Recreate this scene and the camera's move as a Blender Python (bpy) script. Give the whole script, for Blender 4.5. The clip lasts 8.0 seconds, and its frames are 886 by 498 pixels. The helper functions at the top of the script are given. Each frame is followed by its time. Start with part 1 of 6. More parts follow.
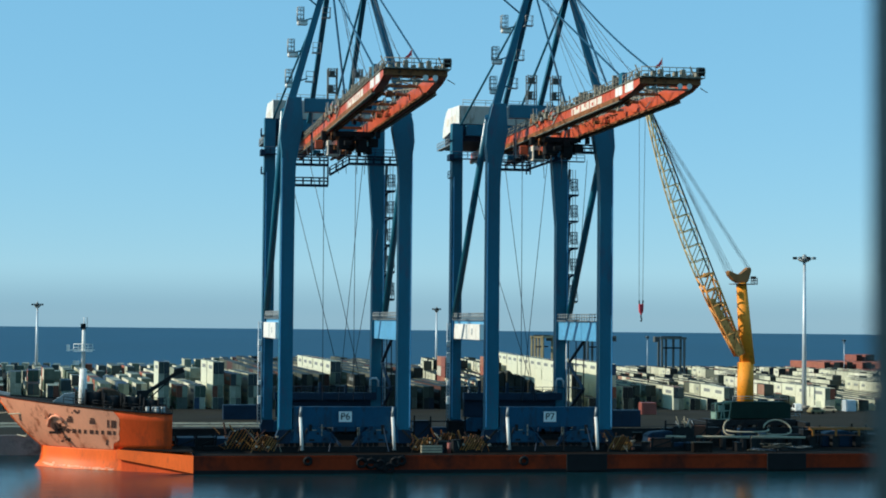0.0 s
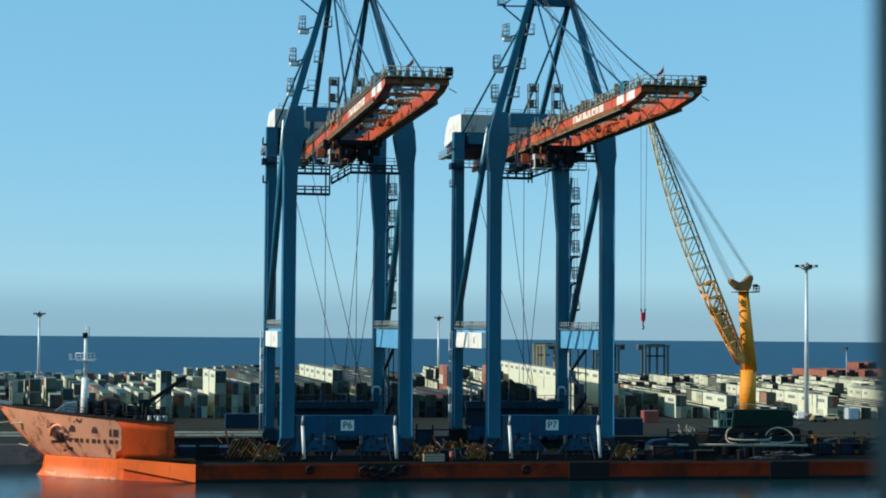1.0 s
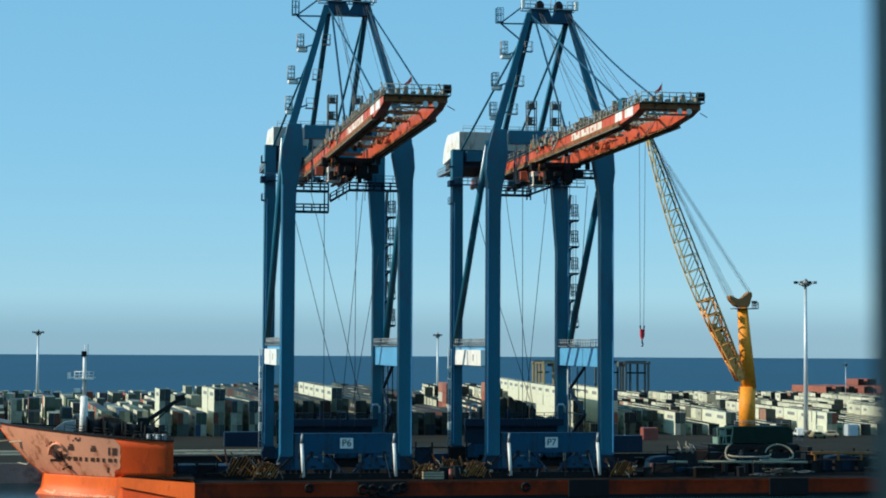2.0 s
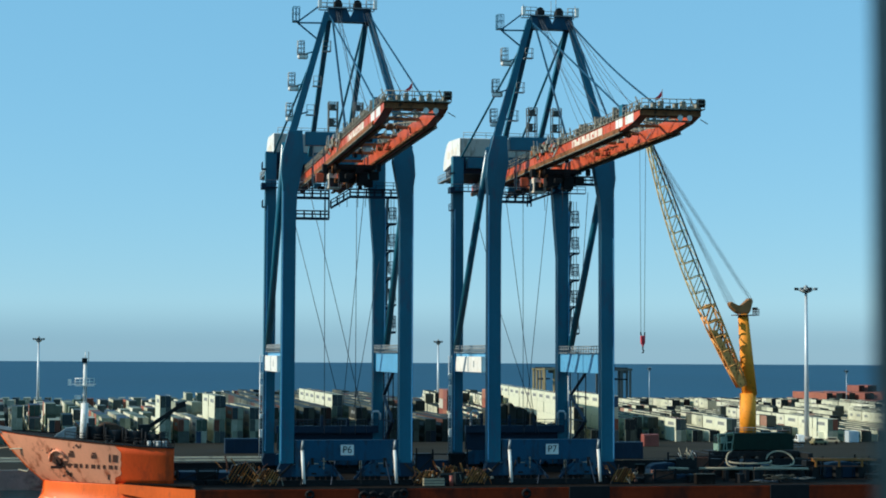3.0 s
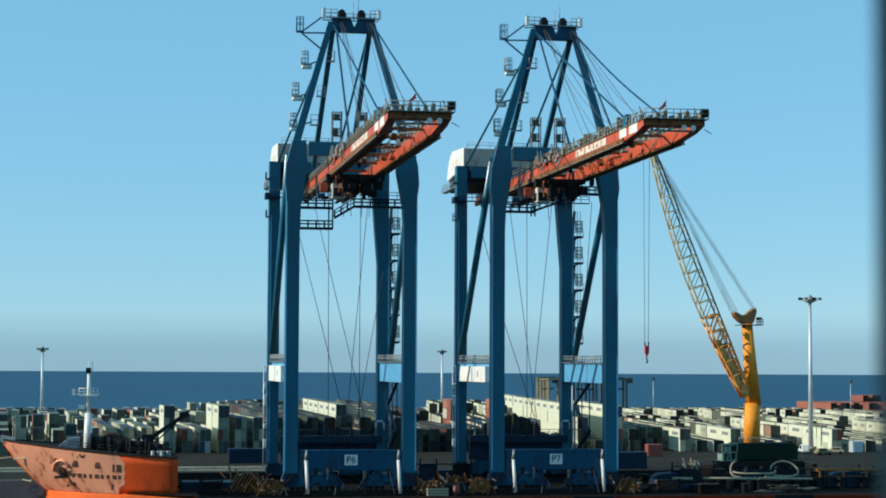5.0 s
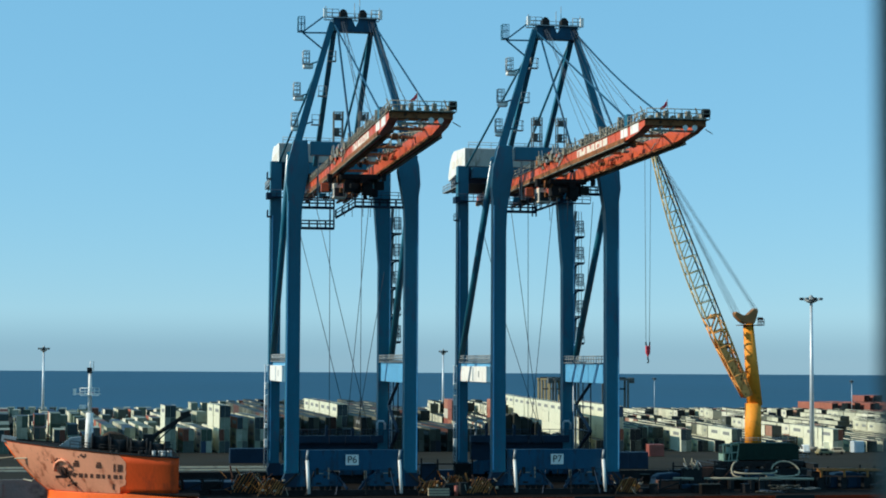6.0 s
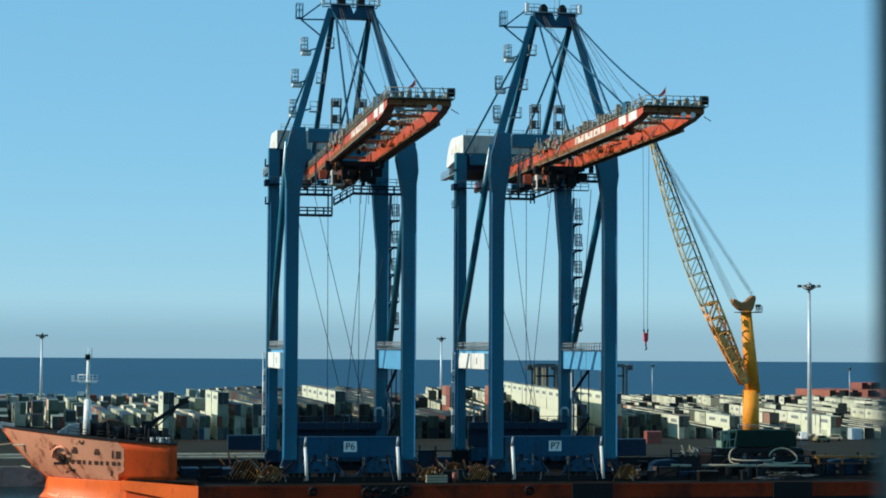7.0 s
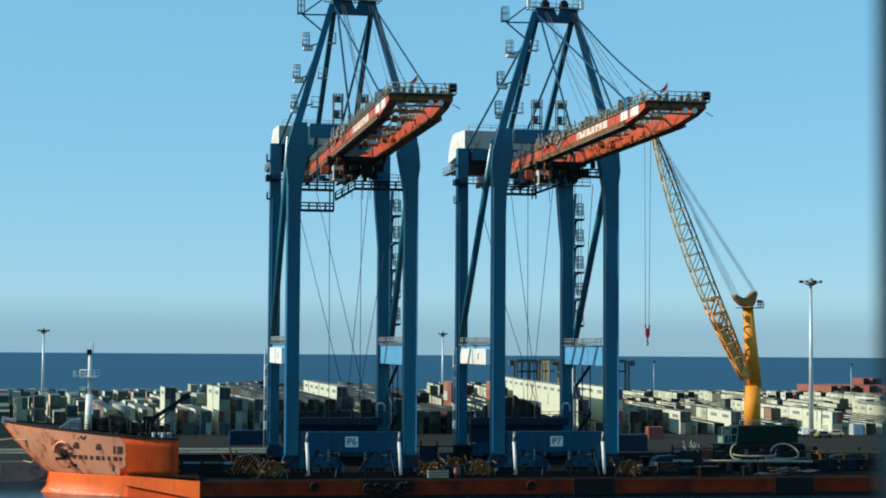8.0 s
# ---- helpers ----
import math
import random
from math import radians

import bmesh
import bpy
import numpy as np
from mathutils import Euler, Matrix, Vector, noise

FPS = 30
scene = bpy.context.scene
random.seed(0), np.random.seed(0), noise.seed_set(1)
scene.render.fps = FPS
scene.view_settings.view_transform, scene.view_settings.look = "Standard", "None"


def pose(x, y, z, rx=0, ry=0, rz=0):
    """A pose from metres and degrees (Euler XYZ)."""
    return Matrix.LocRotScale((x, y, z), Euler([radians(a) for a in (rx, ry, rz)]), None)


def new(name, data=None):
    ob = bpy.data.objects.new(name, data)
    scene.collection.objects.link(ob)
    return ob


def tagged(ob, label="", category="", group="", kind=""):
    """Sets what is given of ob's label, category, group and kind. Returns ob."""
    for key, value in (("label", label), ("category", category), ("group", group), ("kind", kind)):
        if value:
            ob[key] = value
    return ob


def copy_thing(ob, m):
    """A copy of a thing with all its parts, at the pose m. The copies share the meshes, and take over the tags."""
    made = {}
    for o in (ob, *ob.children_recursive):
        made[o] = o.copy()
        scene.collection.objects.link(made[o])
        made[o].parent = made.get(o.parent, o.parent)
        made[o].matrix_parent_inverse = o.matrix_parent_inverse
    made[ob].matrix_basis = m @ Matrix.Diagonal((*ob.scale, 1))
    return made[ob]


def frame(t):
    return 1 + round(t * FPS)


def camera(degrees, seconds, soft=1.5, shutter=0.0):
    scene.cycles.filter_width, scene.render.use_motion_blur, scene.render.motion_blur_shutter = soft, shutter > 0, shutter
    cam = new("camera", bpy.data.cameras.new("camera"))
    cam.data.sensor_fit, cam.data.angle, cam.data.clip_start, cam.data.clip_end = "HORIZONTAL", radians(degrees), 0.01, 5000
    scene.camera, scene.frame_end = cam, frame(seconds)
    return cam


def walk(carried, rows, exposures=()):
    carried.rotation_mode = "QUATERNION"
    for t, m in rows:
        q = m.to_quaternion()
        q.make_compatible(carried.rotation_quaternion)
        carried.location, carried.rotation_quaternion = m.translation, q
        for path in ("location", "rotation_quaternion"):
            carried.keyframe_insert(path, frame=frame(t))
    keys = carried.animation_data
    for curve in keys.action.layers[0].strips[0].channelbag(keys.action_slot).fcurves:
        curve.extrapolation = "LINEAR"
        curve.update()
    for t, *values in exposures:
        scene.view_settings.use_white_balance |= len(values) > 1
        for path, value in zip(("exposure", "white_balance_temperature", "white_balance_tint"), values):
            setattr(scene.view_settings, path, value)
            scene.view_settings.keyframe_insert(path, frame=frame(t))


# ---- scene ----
cam = camera(26.91, 8.0, soft=1.85)
cam.data.dof.use_dof = True
cam.data.dof.focus_distance = 300.0
cam.data.dof.aperture_fstop = 9.0

# seconds, yaw, pitch, roll: a held camera that only turns
TURNS = [
    (0, -0.002, 2.216, -0.545), (0.1, -0.035, 2.062, -0.538), (0.2, -0.005, 2.19, -0.533), (0.3, -0.008, 1.89, -0.621),
    (0.4, 0.028, 1.87, -0.595), (0.5, 0.037, 1.924, -0.572), (0.7, 0.077, 2.113, -0.514), (1, 0.061, 2.477, -0.446),
    (1.2, 0.029, 2.58, -0.36), (1.5, -0.01, 2.756, -0.352), (1.7, -0.009, 2.941, -0.315), (2.8, 0.093, 3.108, -0.31),
    (3, 0.049, 3.222, -0.268), (3.2, 0.06, 3.214, -0.293), (3.5, 0.098, 3.37, -0.276), (3.7, 0.111, 3.436, -0.227),
    (4, 0.153, 3.272, -0.289), (4.2, 0.146, 3.347, -0.259), (4.5, 0.153, 3.536, -0.244), (4.7, 0.157, 3.592, -0.248),
    (5.8, 0.179, 3.229, -0.34), (6, 0.202, 3.524, -0.303), (6.2, 0.225, 3.359, -0.335), (6.5, 0.189, 3.304, -0.342),
    (6.7, 0.188, 3.137, -0.367), (7, 0.142, 3.122, -0.33), (7.2, 0.151, 3.207, -0.301), (7.5, 0.151, 3.21, -0.33),
    (7.7, 0.168, 3.079, -0.31), (8, 0.19, 2.978, -0.367),
]
EYE = (0.0, 0.0, 23.0)
walk(cam, [(t, pose(*EYE, 90 + p, r, y)) for t, y, p, r in TURNS], exposures=[(0.0, 0.0, 6000, 4), (8.0, 0.0, 6000, 4)])

# ---- sky and sun ----
SUN_AZ, SUN_EL = radians(-101), radians(28)      # clockwise from ahead
world = bpy.data.worlds.new("sky")
scene.world = world
world.use_nodes = True
wn = world.node_tree.nodes
sky = wn.new("ShaderNodeTexSky")
sky.sky_type = "NISHITA"
sky.sun_disc = False
sky.sun_elevation = SUN_EL
sky.sun_rotation = SUN_AZ
sky.air_density, sky.dust_density, sky.ozone_density, sky.altitude = 1.0, 0.0, 2.0, 500
haze = wn.new("ShaderNodeMixRGB")               # even blue haze under the clear sky
haze.inputs[0].default_value = 0.68
haze.inputs[2].default_value = (1.68, 4.15, 5.95, 1)
world.node_tree.links.new(sky.outputs[0], haze.inputs[1])
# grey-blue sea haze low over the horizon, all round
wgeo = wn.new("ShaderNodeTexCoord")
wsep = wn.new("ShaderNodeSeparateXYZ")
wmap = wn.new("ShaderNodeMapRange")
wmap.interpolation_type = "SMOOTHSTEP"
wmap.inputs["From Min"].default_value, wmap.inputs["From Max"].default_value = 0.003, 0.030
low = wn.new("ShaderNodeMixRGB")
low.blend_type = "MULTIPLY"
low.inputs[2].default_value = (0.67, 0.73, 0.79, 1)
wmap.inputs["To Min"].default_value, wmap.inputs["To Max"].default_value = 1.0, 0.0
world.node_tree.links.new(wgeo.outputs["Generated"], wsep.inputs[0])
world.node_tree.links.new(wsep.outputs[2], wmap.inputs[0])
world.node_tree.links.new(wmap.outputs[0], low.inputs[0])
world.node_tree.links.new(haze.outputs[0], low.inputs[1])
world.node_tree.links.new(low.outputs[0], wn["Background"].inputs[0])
wn["Background"].inputs[1].default_value = 0.13
sun = new("sun", bpy.data.lights.new("sun", "SUN"))
sun.data.energy, sun.data.angle, sun.data.color = 5.0, radians(0.6), (1.0, 0.88, 0.70)
sd = Vector((math.sin(SUN_AZ) * math.cos(SUN_EL), math.cos(SUN_AZ) * math.cos(SUN_EL), math.sin(SUN_EL)))
sun.matrix_world = Matrix.Translation((-200, 0, 200)) @ (-sd).to_track_quat("-Z", "Y").to_matrix().to_4x4()


# ---- materials ----
def mat(name, col, rough=0.5, metal=0.0, spec=0.5, vary=0.25, scale=0.6, bump=0.15, dirt=None, dirt_amount=0.0,
        streak=1.0, fine=14.0):
    """Painted or bare surface: base colour varied at two scales, optional dirt with its own edges, fine bump."""
    m = bpy.data.materials.new(name)
    m.use_nodes = True
    n, l = m.node_tree.nodes, m.node_tree.links
    b = n["Principled BSDF"]
    b.inputs["Roughness"].default_value = rough
    b.inputs["Metallic"].default_value = metal
    b.inputs["Specular IOR Level"].default_value = spec
    tc = n.new("ShaderNodeTexCoord")
    mp = n.new("ShaderNodeMapping")
    mp.inputs["Scale"].default_value = (1.0, 1.0, streak)
    l.new(tc.outputs["Object"], mp.inputs["Vector"])
    big = n.new("ShaderNodeTexNoise")
    big.inputs["Scale"].default_value, big.inputs["Detail"].default_value = scale, 6
    small = n.new("ShaderNodeTexNoise")
    small.inputs["Scale"].default_value, small.inputs["Detail"].default_value = scale * fine, 4
    l.new(mp.outputs[0], big.inputs["Vector"])
    l.new(mp.outputs[0], small.inputs["Vector"])
    ramp = n.new("ShaderNodeValToRGB")
    lo = [c * (1 - vary) for c in col]
    hi = [min(1, c * (1 + vary)) for c in col]
    ramp.color_ramp.elements[0].position, ramp.color_ramp.elements[1].position = 0.3, 0.7
    ramp.color_ramp.elements[0].color = (*lo, 1)
    ramp.color_ramp.elements[1].color = (*hi, 1)
    add = n.new("ShaderNodeMath")
    add.operation = "MULTIPLY_ADD"
    add.inputs[1].default_value = 0.35
    l.new(small.outputs[0], add.inputs[0])
    mul = n.new("ShaderNodeMath")
    mul.operation = "MULTIPLY"
    mul.inputs[1].default_value = 0.65
    l.new(big.outputs[0], mul.inputs[0])
    l.new(mul.outputs[0], add.inputs[2])
    l.new(add.outputs[0], ramp.inputs[0])
    colour = ramp.outputs[0]
    if dirt:
        dn = n.new("ShaderNodeTexNoise")
        dn.inputs["Scale"].default_value, dn.inputs["Detail"].default_value = scale * 1.7, 9
        dn.inputs["Roughness"].default_value = 0.65
        l.new(mp.outputs[0], dn.inputs["Vector"])
        dr = n.new("ShaderNodeValToRGB")
        dr.color_ramp.elements[0].position = 0.62 - 0.25 * dirt_amount
        dr.color_ramp.elements[1].position = 0.74 - 0.2 * dirt_amount
        l.new(dn.outputs[0], dr.inputs[0])
        mx = n.new("ShaderNodeMixRGB")
        mx.inputs[2].default_value = (*dirt, 1)
        l.new(dr.outputs[0], mx.inputs[0])
        l.new(colour, mx.inputs[1])
        colour = mx.outputs[0]
    l.new(colour, b.inputs["Base Color"])
    if bump:
        bp = n.new("ShaderNodeBump")
        bp.inputs["Strength"].default_value, bp.inputs["Distance"].default_value = bump, 0.05
        l.new(small.outputs[0], bp.inputs["Height"])
        l.new(bp.outputs[0], b.inputs["Normal"])
    return m


def water_mat(name, col, rough, wave, spec, strength, stretch=(1.0, 1.0, 1.0)):
    m = bpy.data.materials.new(name)
    m.use_nodes = True
    n, l = m.node_tree.nodes, m.node_tree.links
    b = n["Principled BSDF"]
    b.inputs["Roughness"].default_value = rough
    b.inputs["IOR"].default_value = 1.33
    b.inputs["Specular IOR Level"].default_value = spec
    tc = n.new("ShaderNodeTexCoord")
    mp = n.new("ShaderNodeMapping")
    mp.inputs["Scale"].default_value = stretch
    l.new(tc.outputs["Object"], mp.inputs["Vector"])
    a = n.new("ShaderNodeTexNoise")
    a.inputs["Scale"].default_value, a.inputs["Detail"].default_value = wave, 5
    l.new(mp.outputs[0], a.inputs["Vector"])
    c = n.new("ShaderNodeTexNoise")
    c.inputs["Scale"].default_value, c.inputs["Detail"].default_value = 0.004, 4
    l.new(mp.outputs[0], c.inputs["Vector"])
    r = n.new("ShaderNodeValToRGB")
    r.color_ramp.elements[0].color = (*[k * 0.8 for k in col], 1)
    r.color_ramp.elements[1].color = (*[k * 1.2 for k in col], 1)
    l.new(c.outputs[0], r.inputs[0])
    l.new(r.outputs[0], b.inputs["Base Color"])
    bp = n.new("ShaderNodeBump")
    bp.inputs["Strength"].default_value, bp.inputs["Distance"].default_value = strength, 0.4
    l.new(a.outputs[0], bp.inputs["Height"])
    l.new(bp.outputs[0], b.inputs["Normal"])
    return m


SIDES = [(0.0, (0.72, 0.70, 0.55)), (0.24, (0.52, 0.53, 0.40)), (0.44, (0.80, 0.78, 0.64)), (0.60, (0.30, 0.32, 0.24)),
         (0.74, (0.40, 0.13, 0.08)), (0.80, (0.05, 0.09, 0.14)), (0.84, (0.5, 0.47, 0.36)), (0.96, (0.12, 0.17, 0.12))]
# Ends: the shade on their near side is put into these dark tones.
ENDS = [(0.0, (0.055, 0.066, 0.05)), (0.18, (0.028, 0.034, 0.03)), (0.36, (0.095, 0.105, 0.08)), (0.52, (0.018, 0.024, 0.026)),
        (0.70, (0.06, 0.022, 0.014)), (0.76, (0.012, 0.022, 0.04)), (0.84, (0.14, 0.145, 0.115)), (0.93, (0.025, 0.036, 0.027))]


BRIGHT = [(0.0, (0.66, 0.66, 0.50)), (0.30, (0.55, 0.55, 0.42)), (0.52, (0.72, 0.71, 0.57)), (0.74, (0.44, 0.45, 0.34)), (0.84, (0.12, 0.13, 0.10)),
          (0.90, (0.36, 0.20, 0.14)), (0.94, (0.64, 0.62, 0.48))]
# Roofs near black: the dark gaps between lit rows, painted on.
ROOFS_SHADED = [(0.0, (0.035, 0.04, 0.03)), (0.3, (0.022, 0.025, 0.02)), (0.6, (0.06, 0.062, 0.05)), (0.78, (0.16, 0.155, 0.12)), (0.85, (0.028, 0.032, 0.026)), (0.94, (0.15, 0.075, 0.05))]
# Middle block's sides: the deep shade among the stacks, as darker tones.
SIDES_SHADED = [(0.0, (0.075, 0.085, 0.065)), (0.3, (0.13, 0.135, 0.105)), (0.55, (0.05, 0.055, 0.05)), (0.78, (0.30, 0.29, 0.22)), (0.9, (0.09, 0.04, 0.03))]
# the ends' painted shade, stronger or weaker by block
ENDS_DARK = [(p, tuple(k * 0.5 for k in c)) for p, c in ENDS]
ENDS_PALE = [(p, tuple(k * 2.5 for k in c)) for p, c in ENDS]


def container_mat(name, island, pal=SIDES, spec=0.2):
    """Corrugated steel; each box takes one of the palette's tones."""
    m = bpy.data.materials.new(name)
    m.use_nodes = True
    n, l = m.node_tree.nodes, m.node_tree.links
    b = n["Principled BSDF"]
    b.inputs["Roughness"].default_value = 0.6
    b.inputs["Specular IOR Level"].default_value = spec
    if island:
        src = n.new("ShaderNodeNewGeometry").outputs["Random Per Island"]
    else:
        src = n.new("ShaderNodeObjectInfo").outputs["Random"]
    r = n.new("ShaderNodeValToRGB")
    r.color_ramp.interpolation = "CONSTANT"
    e = r.color_ramp.elements
    while len(e) < len(pal):
        e.new(0.5)
    for k, (p, c) in zip(e, pal):
        k.position, k.color = p, (*c, 1)
    l.new(src, r.inputs[0])
    tc = n.new("ShaderNodeTexCoord")
    no = n.new("ShaderNodeTexNoise")
    no.inputs["Scale"].default_value, no.inputs["Detail"].default_value = 0.8, 8
    l.new(tc.outputs["Object"], no.inputs["Vector"])
    nr = n.new("ShaderNodeValToRGB")
    nr.color_ramp.elements[0].position, nr.color_ramp.elements[1].position = 0.35, 0.75
    nr.color_ramp.elements[0].color, nr.color_ramp.elements[1].color = (0.72, 0.70, 0.66, 1), (1, 1, 1, 1)
    l.new(no.outputs[0], nr.inputs[0])
    mx = n.new("ShaderNodeMixRGB")
    mx.blend_type, mx.inputs[0].default_value = "MULTIPLY", 1.0
    l.new(r.outputs[0], mx.inputs[1])
    l.new(nr.outputs[0], mx.inputs[2])
    l.new(mx.outputs[0], b.inputs["Base Color"])
    w = n.new("ShaderNodeTexWave")
    w.bands_direction = "Y"
    w.inputs["Scale"].default_value = 1.1
    l.new(tc.outputs["Object"], w.inputs["Vector"])
    bp = n.new("ShaderNodeBump")
    bp.inputs["Strength"].default_value, bp.inputs["Distance"].default_value = 0.3, 0.04
    l.new(w.outputs[1], bp.inputs["Height"])
    l.new(bp.outputs[0], b.inputs["Normal"])
    return m


BLUE_GLOSS = mat("glossy_blue_paint", (0.015, 0.12, 0.19), 0.28, spec=0.6, vary=0.12, scale=0.35)
BLUE = mat("blue_paint", (0.009, 0.104, 0.168), 0.45, spec=0.35, vary=0.18, scale=0.35, dirt=(0.03, 0.07, 0.12), dirt_amount=0.25, streak=0.3)
# Paler copy of the crane blue: sunlight on side faces, put into the colour.
BLUE_SUNLIT = mat("sunlit_blue_paint", (0.10, 0.32, 0.54), 0.45, vary=0.12, scale=0.4, dirt=(0.08, 0.2, 0.34), dirt_amount=0.2)
BLUE_DARK = mat("dark_blue_paint", (0.004, 0.02, 0.045), 0.6, spec=0.25, vary=0.25, scale=0.4)
RED = mat("orange_red_paint", (0.53, 0.085, 0.028), 0.45, vary=0.2, scale=0.4, dirt=(0.25, 0.06, 0.03), dirt_amount=0.25)
CREAM = mat("cream_paint", (0.74, 0.66, 0.55), 0.5, vary=0.1, scale=0.8, dirt=(0.5, 0.36, 0.25), dirt_amount=0.2)
WHITE = mat("white_paint", (0.76, 0.75, 0.70), 0.5, vary=0.1, scale=0.6, dirt=(0.42, 0.38, 0.30), dirt_amount=0.3, streak=0.4)
GREY = mat("galvanised_steel", (0.27, 0.29, 0.29), 0.5, metal=0.3, vary=0.2, scale=1.2)
DARK = mat("dark_machinery", (0.011, 0.012, 0.013), 0.7, spec=0.2, vary=0.4, scale=1.5)
BLACK = mat("black_paint", (0.007, 0.007, 0.008), 0.7, spec=0.2, vary=0.3, scale=1.0)
ROPE = mat("steel_rope", (0.05, 0.06, 0.075), 0.55, metal=0.2, vary=0.2, scale=2.0, bump=0)
HULL = mat("orange_hull_paint", (0.86, 0.135, 0.014), 0.5, spec=0.3, vary=0.16, scale=0.25, dirt=(0.36, 0.07, 0.02), dirt_amount=0.25, streak=0.35)
HULL_UP = mat("red_orange_hull_paint", (0.74, 0.082, 0.010), 0.6, spec=0.25, vary=0.18, scale=0.25, dirt=(0.34, 0.045, 0.012), dirt_amount=0.35, streak=0.3)
HULL_RED = mat("red_hull_paint", (0.235, 0.027, 0.006), 0.75, spec=0.12, vary=0.3, scale=0.10, dirt=(0.09, 0.016, 0.008), dirt_amount=0.6, streak=0.8)
PALE = mat("faded_pink_primer", (0.90, 0.37, 0.21), 0.65, spec=0.25, vary=0.12, scale=0.35, dirt=(0.40, 0.11, 0.05), dirt_amount=0.38, streak=0.4)
RUST = mat("rust_stain", (0.09, 0.035, 0.02), 0.8, vary=0.5, scale=1.2)
DECK = mat("deck_steel", (0.011, 0.009, 0.008), 0.9, spec=0.04, vary=0.4, scale=0.25, dirt=(0.018, 0.016, 0.014), dirt_amount=0.5)
YELLOW = mat("crane_yellow", (0.82, 0.29, 0.02), 0.62, spec=0.3, vary=0.14, scale=0.5, dirt=(0.4, 0.16, 0.02), dirt_amount=0.25)
YELLOW_PALE = mat("faded_yellow", (0.62, 0.45, 0.18), 0.5, vary=0.2, scale=1.0, dirt=(0.25, 0.12, 0.05), dirt_amount=0.3)
BROWN = mat("shade_brown_paint", (0.30, 0.13, 0.03), 0.6, vary=0.25, scale=0.8)
ORANGE_DULL = mat("dull_rusty_orange", (0.20, 0.065, 0.012), 0.7, spec=0.2, vary=0.35, scale=1.2, dirt=(0.05, 0.025, 0.012), dirt_amount=0.5)
HAZARD_Y = mat("hazard_yellow", (0.26, 0.10, 0.010), 0.55, vary=0.25, scale=1.5, dirt=(0.1, 0.05, 0.02), dirt_amount=0.35)
GREEN = mat("dark_green_paint", (0.003, 0.018, 0.012), 0.65, spec=0.2, vary=0.25, scale=0.5)
GREEN_PALE = mat("pale_green_paint", (0.20, 0.30, 0.24), 0.5, vary=0.3, scale=1.2, dirt=(0.1, 0.16, 0.12), dirt_amount=0.5)
ASPHALT = mat("asphalt", (0.027, 0.025, 0.019), 0.95, spec=0.05, vary=0.35, scale=0.06, dirt=(0.03, 0.03, 0.03), dirt_amount=0.3, fine=60)
CONCRETE = mat("quay_concrete", (0.26, 0.24, 0.21), 0.85, vary=0.25, scale=0.2, dirt=(0.12, 0.11, 0.1), dirt_amount=0.4)
PALE_CONCRETE = mat("pale_concrete", (0.48, 0.43, 0.32), 0.85, vary=0.2, scale=0.4, dirt=(0.2, 0.17, 0.12), dirt_amount=0.3)
HOSE = mat("pale_hose", (0.31, 0.27, 0.185), 0.7, vary=0.25, scale=1.5)
CARRIER_Y = mat("dull_yellow_paint", (0.21, 0.175, 0.085), 0.5, vary=0.25, scale=1.0)
GALV = mat("pale_galvanised_pole", (0.50, 0.55, 0.58), 0.45, metal=0.25, vary=0.12, scale=1.0)
BOX_RED = mat("brick_red_paint", (0.24, 0.06, 0.042), 0.55, vary=0.25, scale=0.5)
FLAG_RED = mat("flag_red", (0.5, 0.04, 0.06), 0.8, vary=0.1, scale=2.0)
GLASS = mat("cab_glass", (0.02, 0.03, 0.035), 0.08, vary=0.1, scale=1.0, bump=0)
JAMB = mat("window_jamb_paint", (0.092, 0.105, 0.085), 0.6, vary=0.2, scale=3.0)
SEA = water_mat("open_sea", (0.009, 0.056, 0.106), 0.55, 0.05, 0.24, 0.6, (1.0, 0.25, 1.0))
HARBOUR = water_mat("harbour_water", (0.005, 0.021, 0.027), 0.17, 0.35, 0.115, 0.18, (0.7, 1.3, 1.0))
CONT_THING = container_mat("container_paint", False)
CONT_STUFF = container_mat("container_paint_far", True)
CONT_RED = container_mat("container_red_paint_far", True, [(0.0, (0.36, 0.13, 0.085)), (0.35, (0.40, 0.18, 0.12)), (0.65, (0.28, 0.10, 0.075)), (0.94, (0.6, 0.57, 0.48))])
CREAM_BOX = mat("white_container_paint", (0.66, 0.66, 0.50), 0.5, vary=0.08, scale=0.5, dirt=(0.5, 0.46, 0.36), dirt_amount=0.2)
MARK_GREY = mat("faded_grey_marking", (0.20, 0.21, 0.20), 0.7, vary=0.3, scale=1.0, bump=0)
END_THING = container_mat("shaded_end_paint", False, ENDS_PALE)
END_STUFF = container_mat("shaded_end_paint_far", True, ENDS_PALE)
BRIGHT_THING = container_mat("pale_container_paint", False, BRIGHT)
BRIGHT_STUFF = container_mat("pale_container_paint_far", True, BRIGHT)
ROOF_THING = container_mat("shaded_roof_paint", False, ROOFS_SHADED, 0.04)
ROOF_STUFF = container_mat("shaded_roof_paint_far", True, ROOFS_SHADED, 0.04)
# Darker blue than the legs', for sill, bogies, stays and apex.
BLUE_DEEP = mat("deep_blue_paint", (0.006, 0.058, 0.115), 0.55, spec=0.25, vary=0.25, scale=0.4, dirt=(0.012, 0.03, 0.05), dirt_amount=0.5, streak=0.4)
ORANGE_RUST = mat("rusty_orange_paint", (0.78, 0.36, 0.10), 0.65, spec=0.2, vary=0.25, scale=0.9, dirt=(0.22, 0.08, 0.02), dirt_amount=0.35)
SHADED_THING = container_mat("shaded_container_paint", False, SIDES_SHADED)
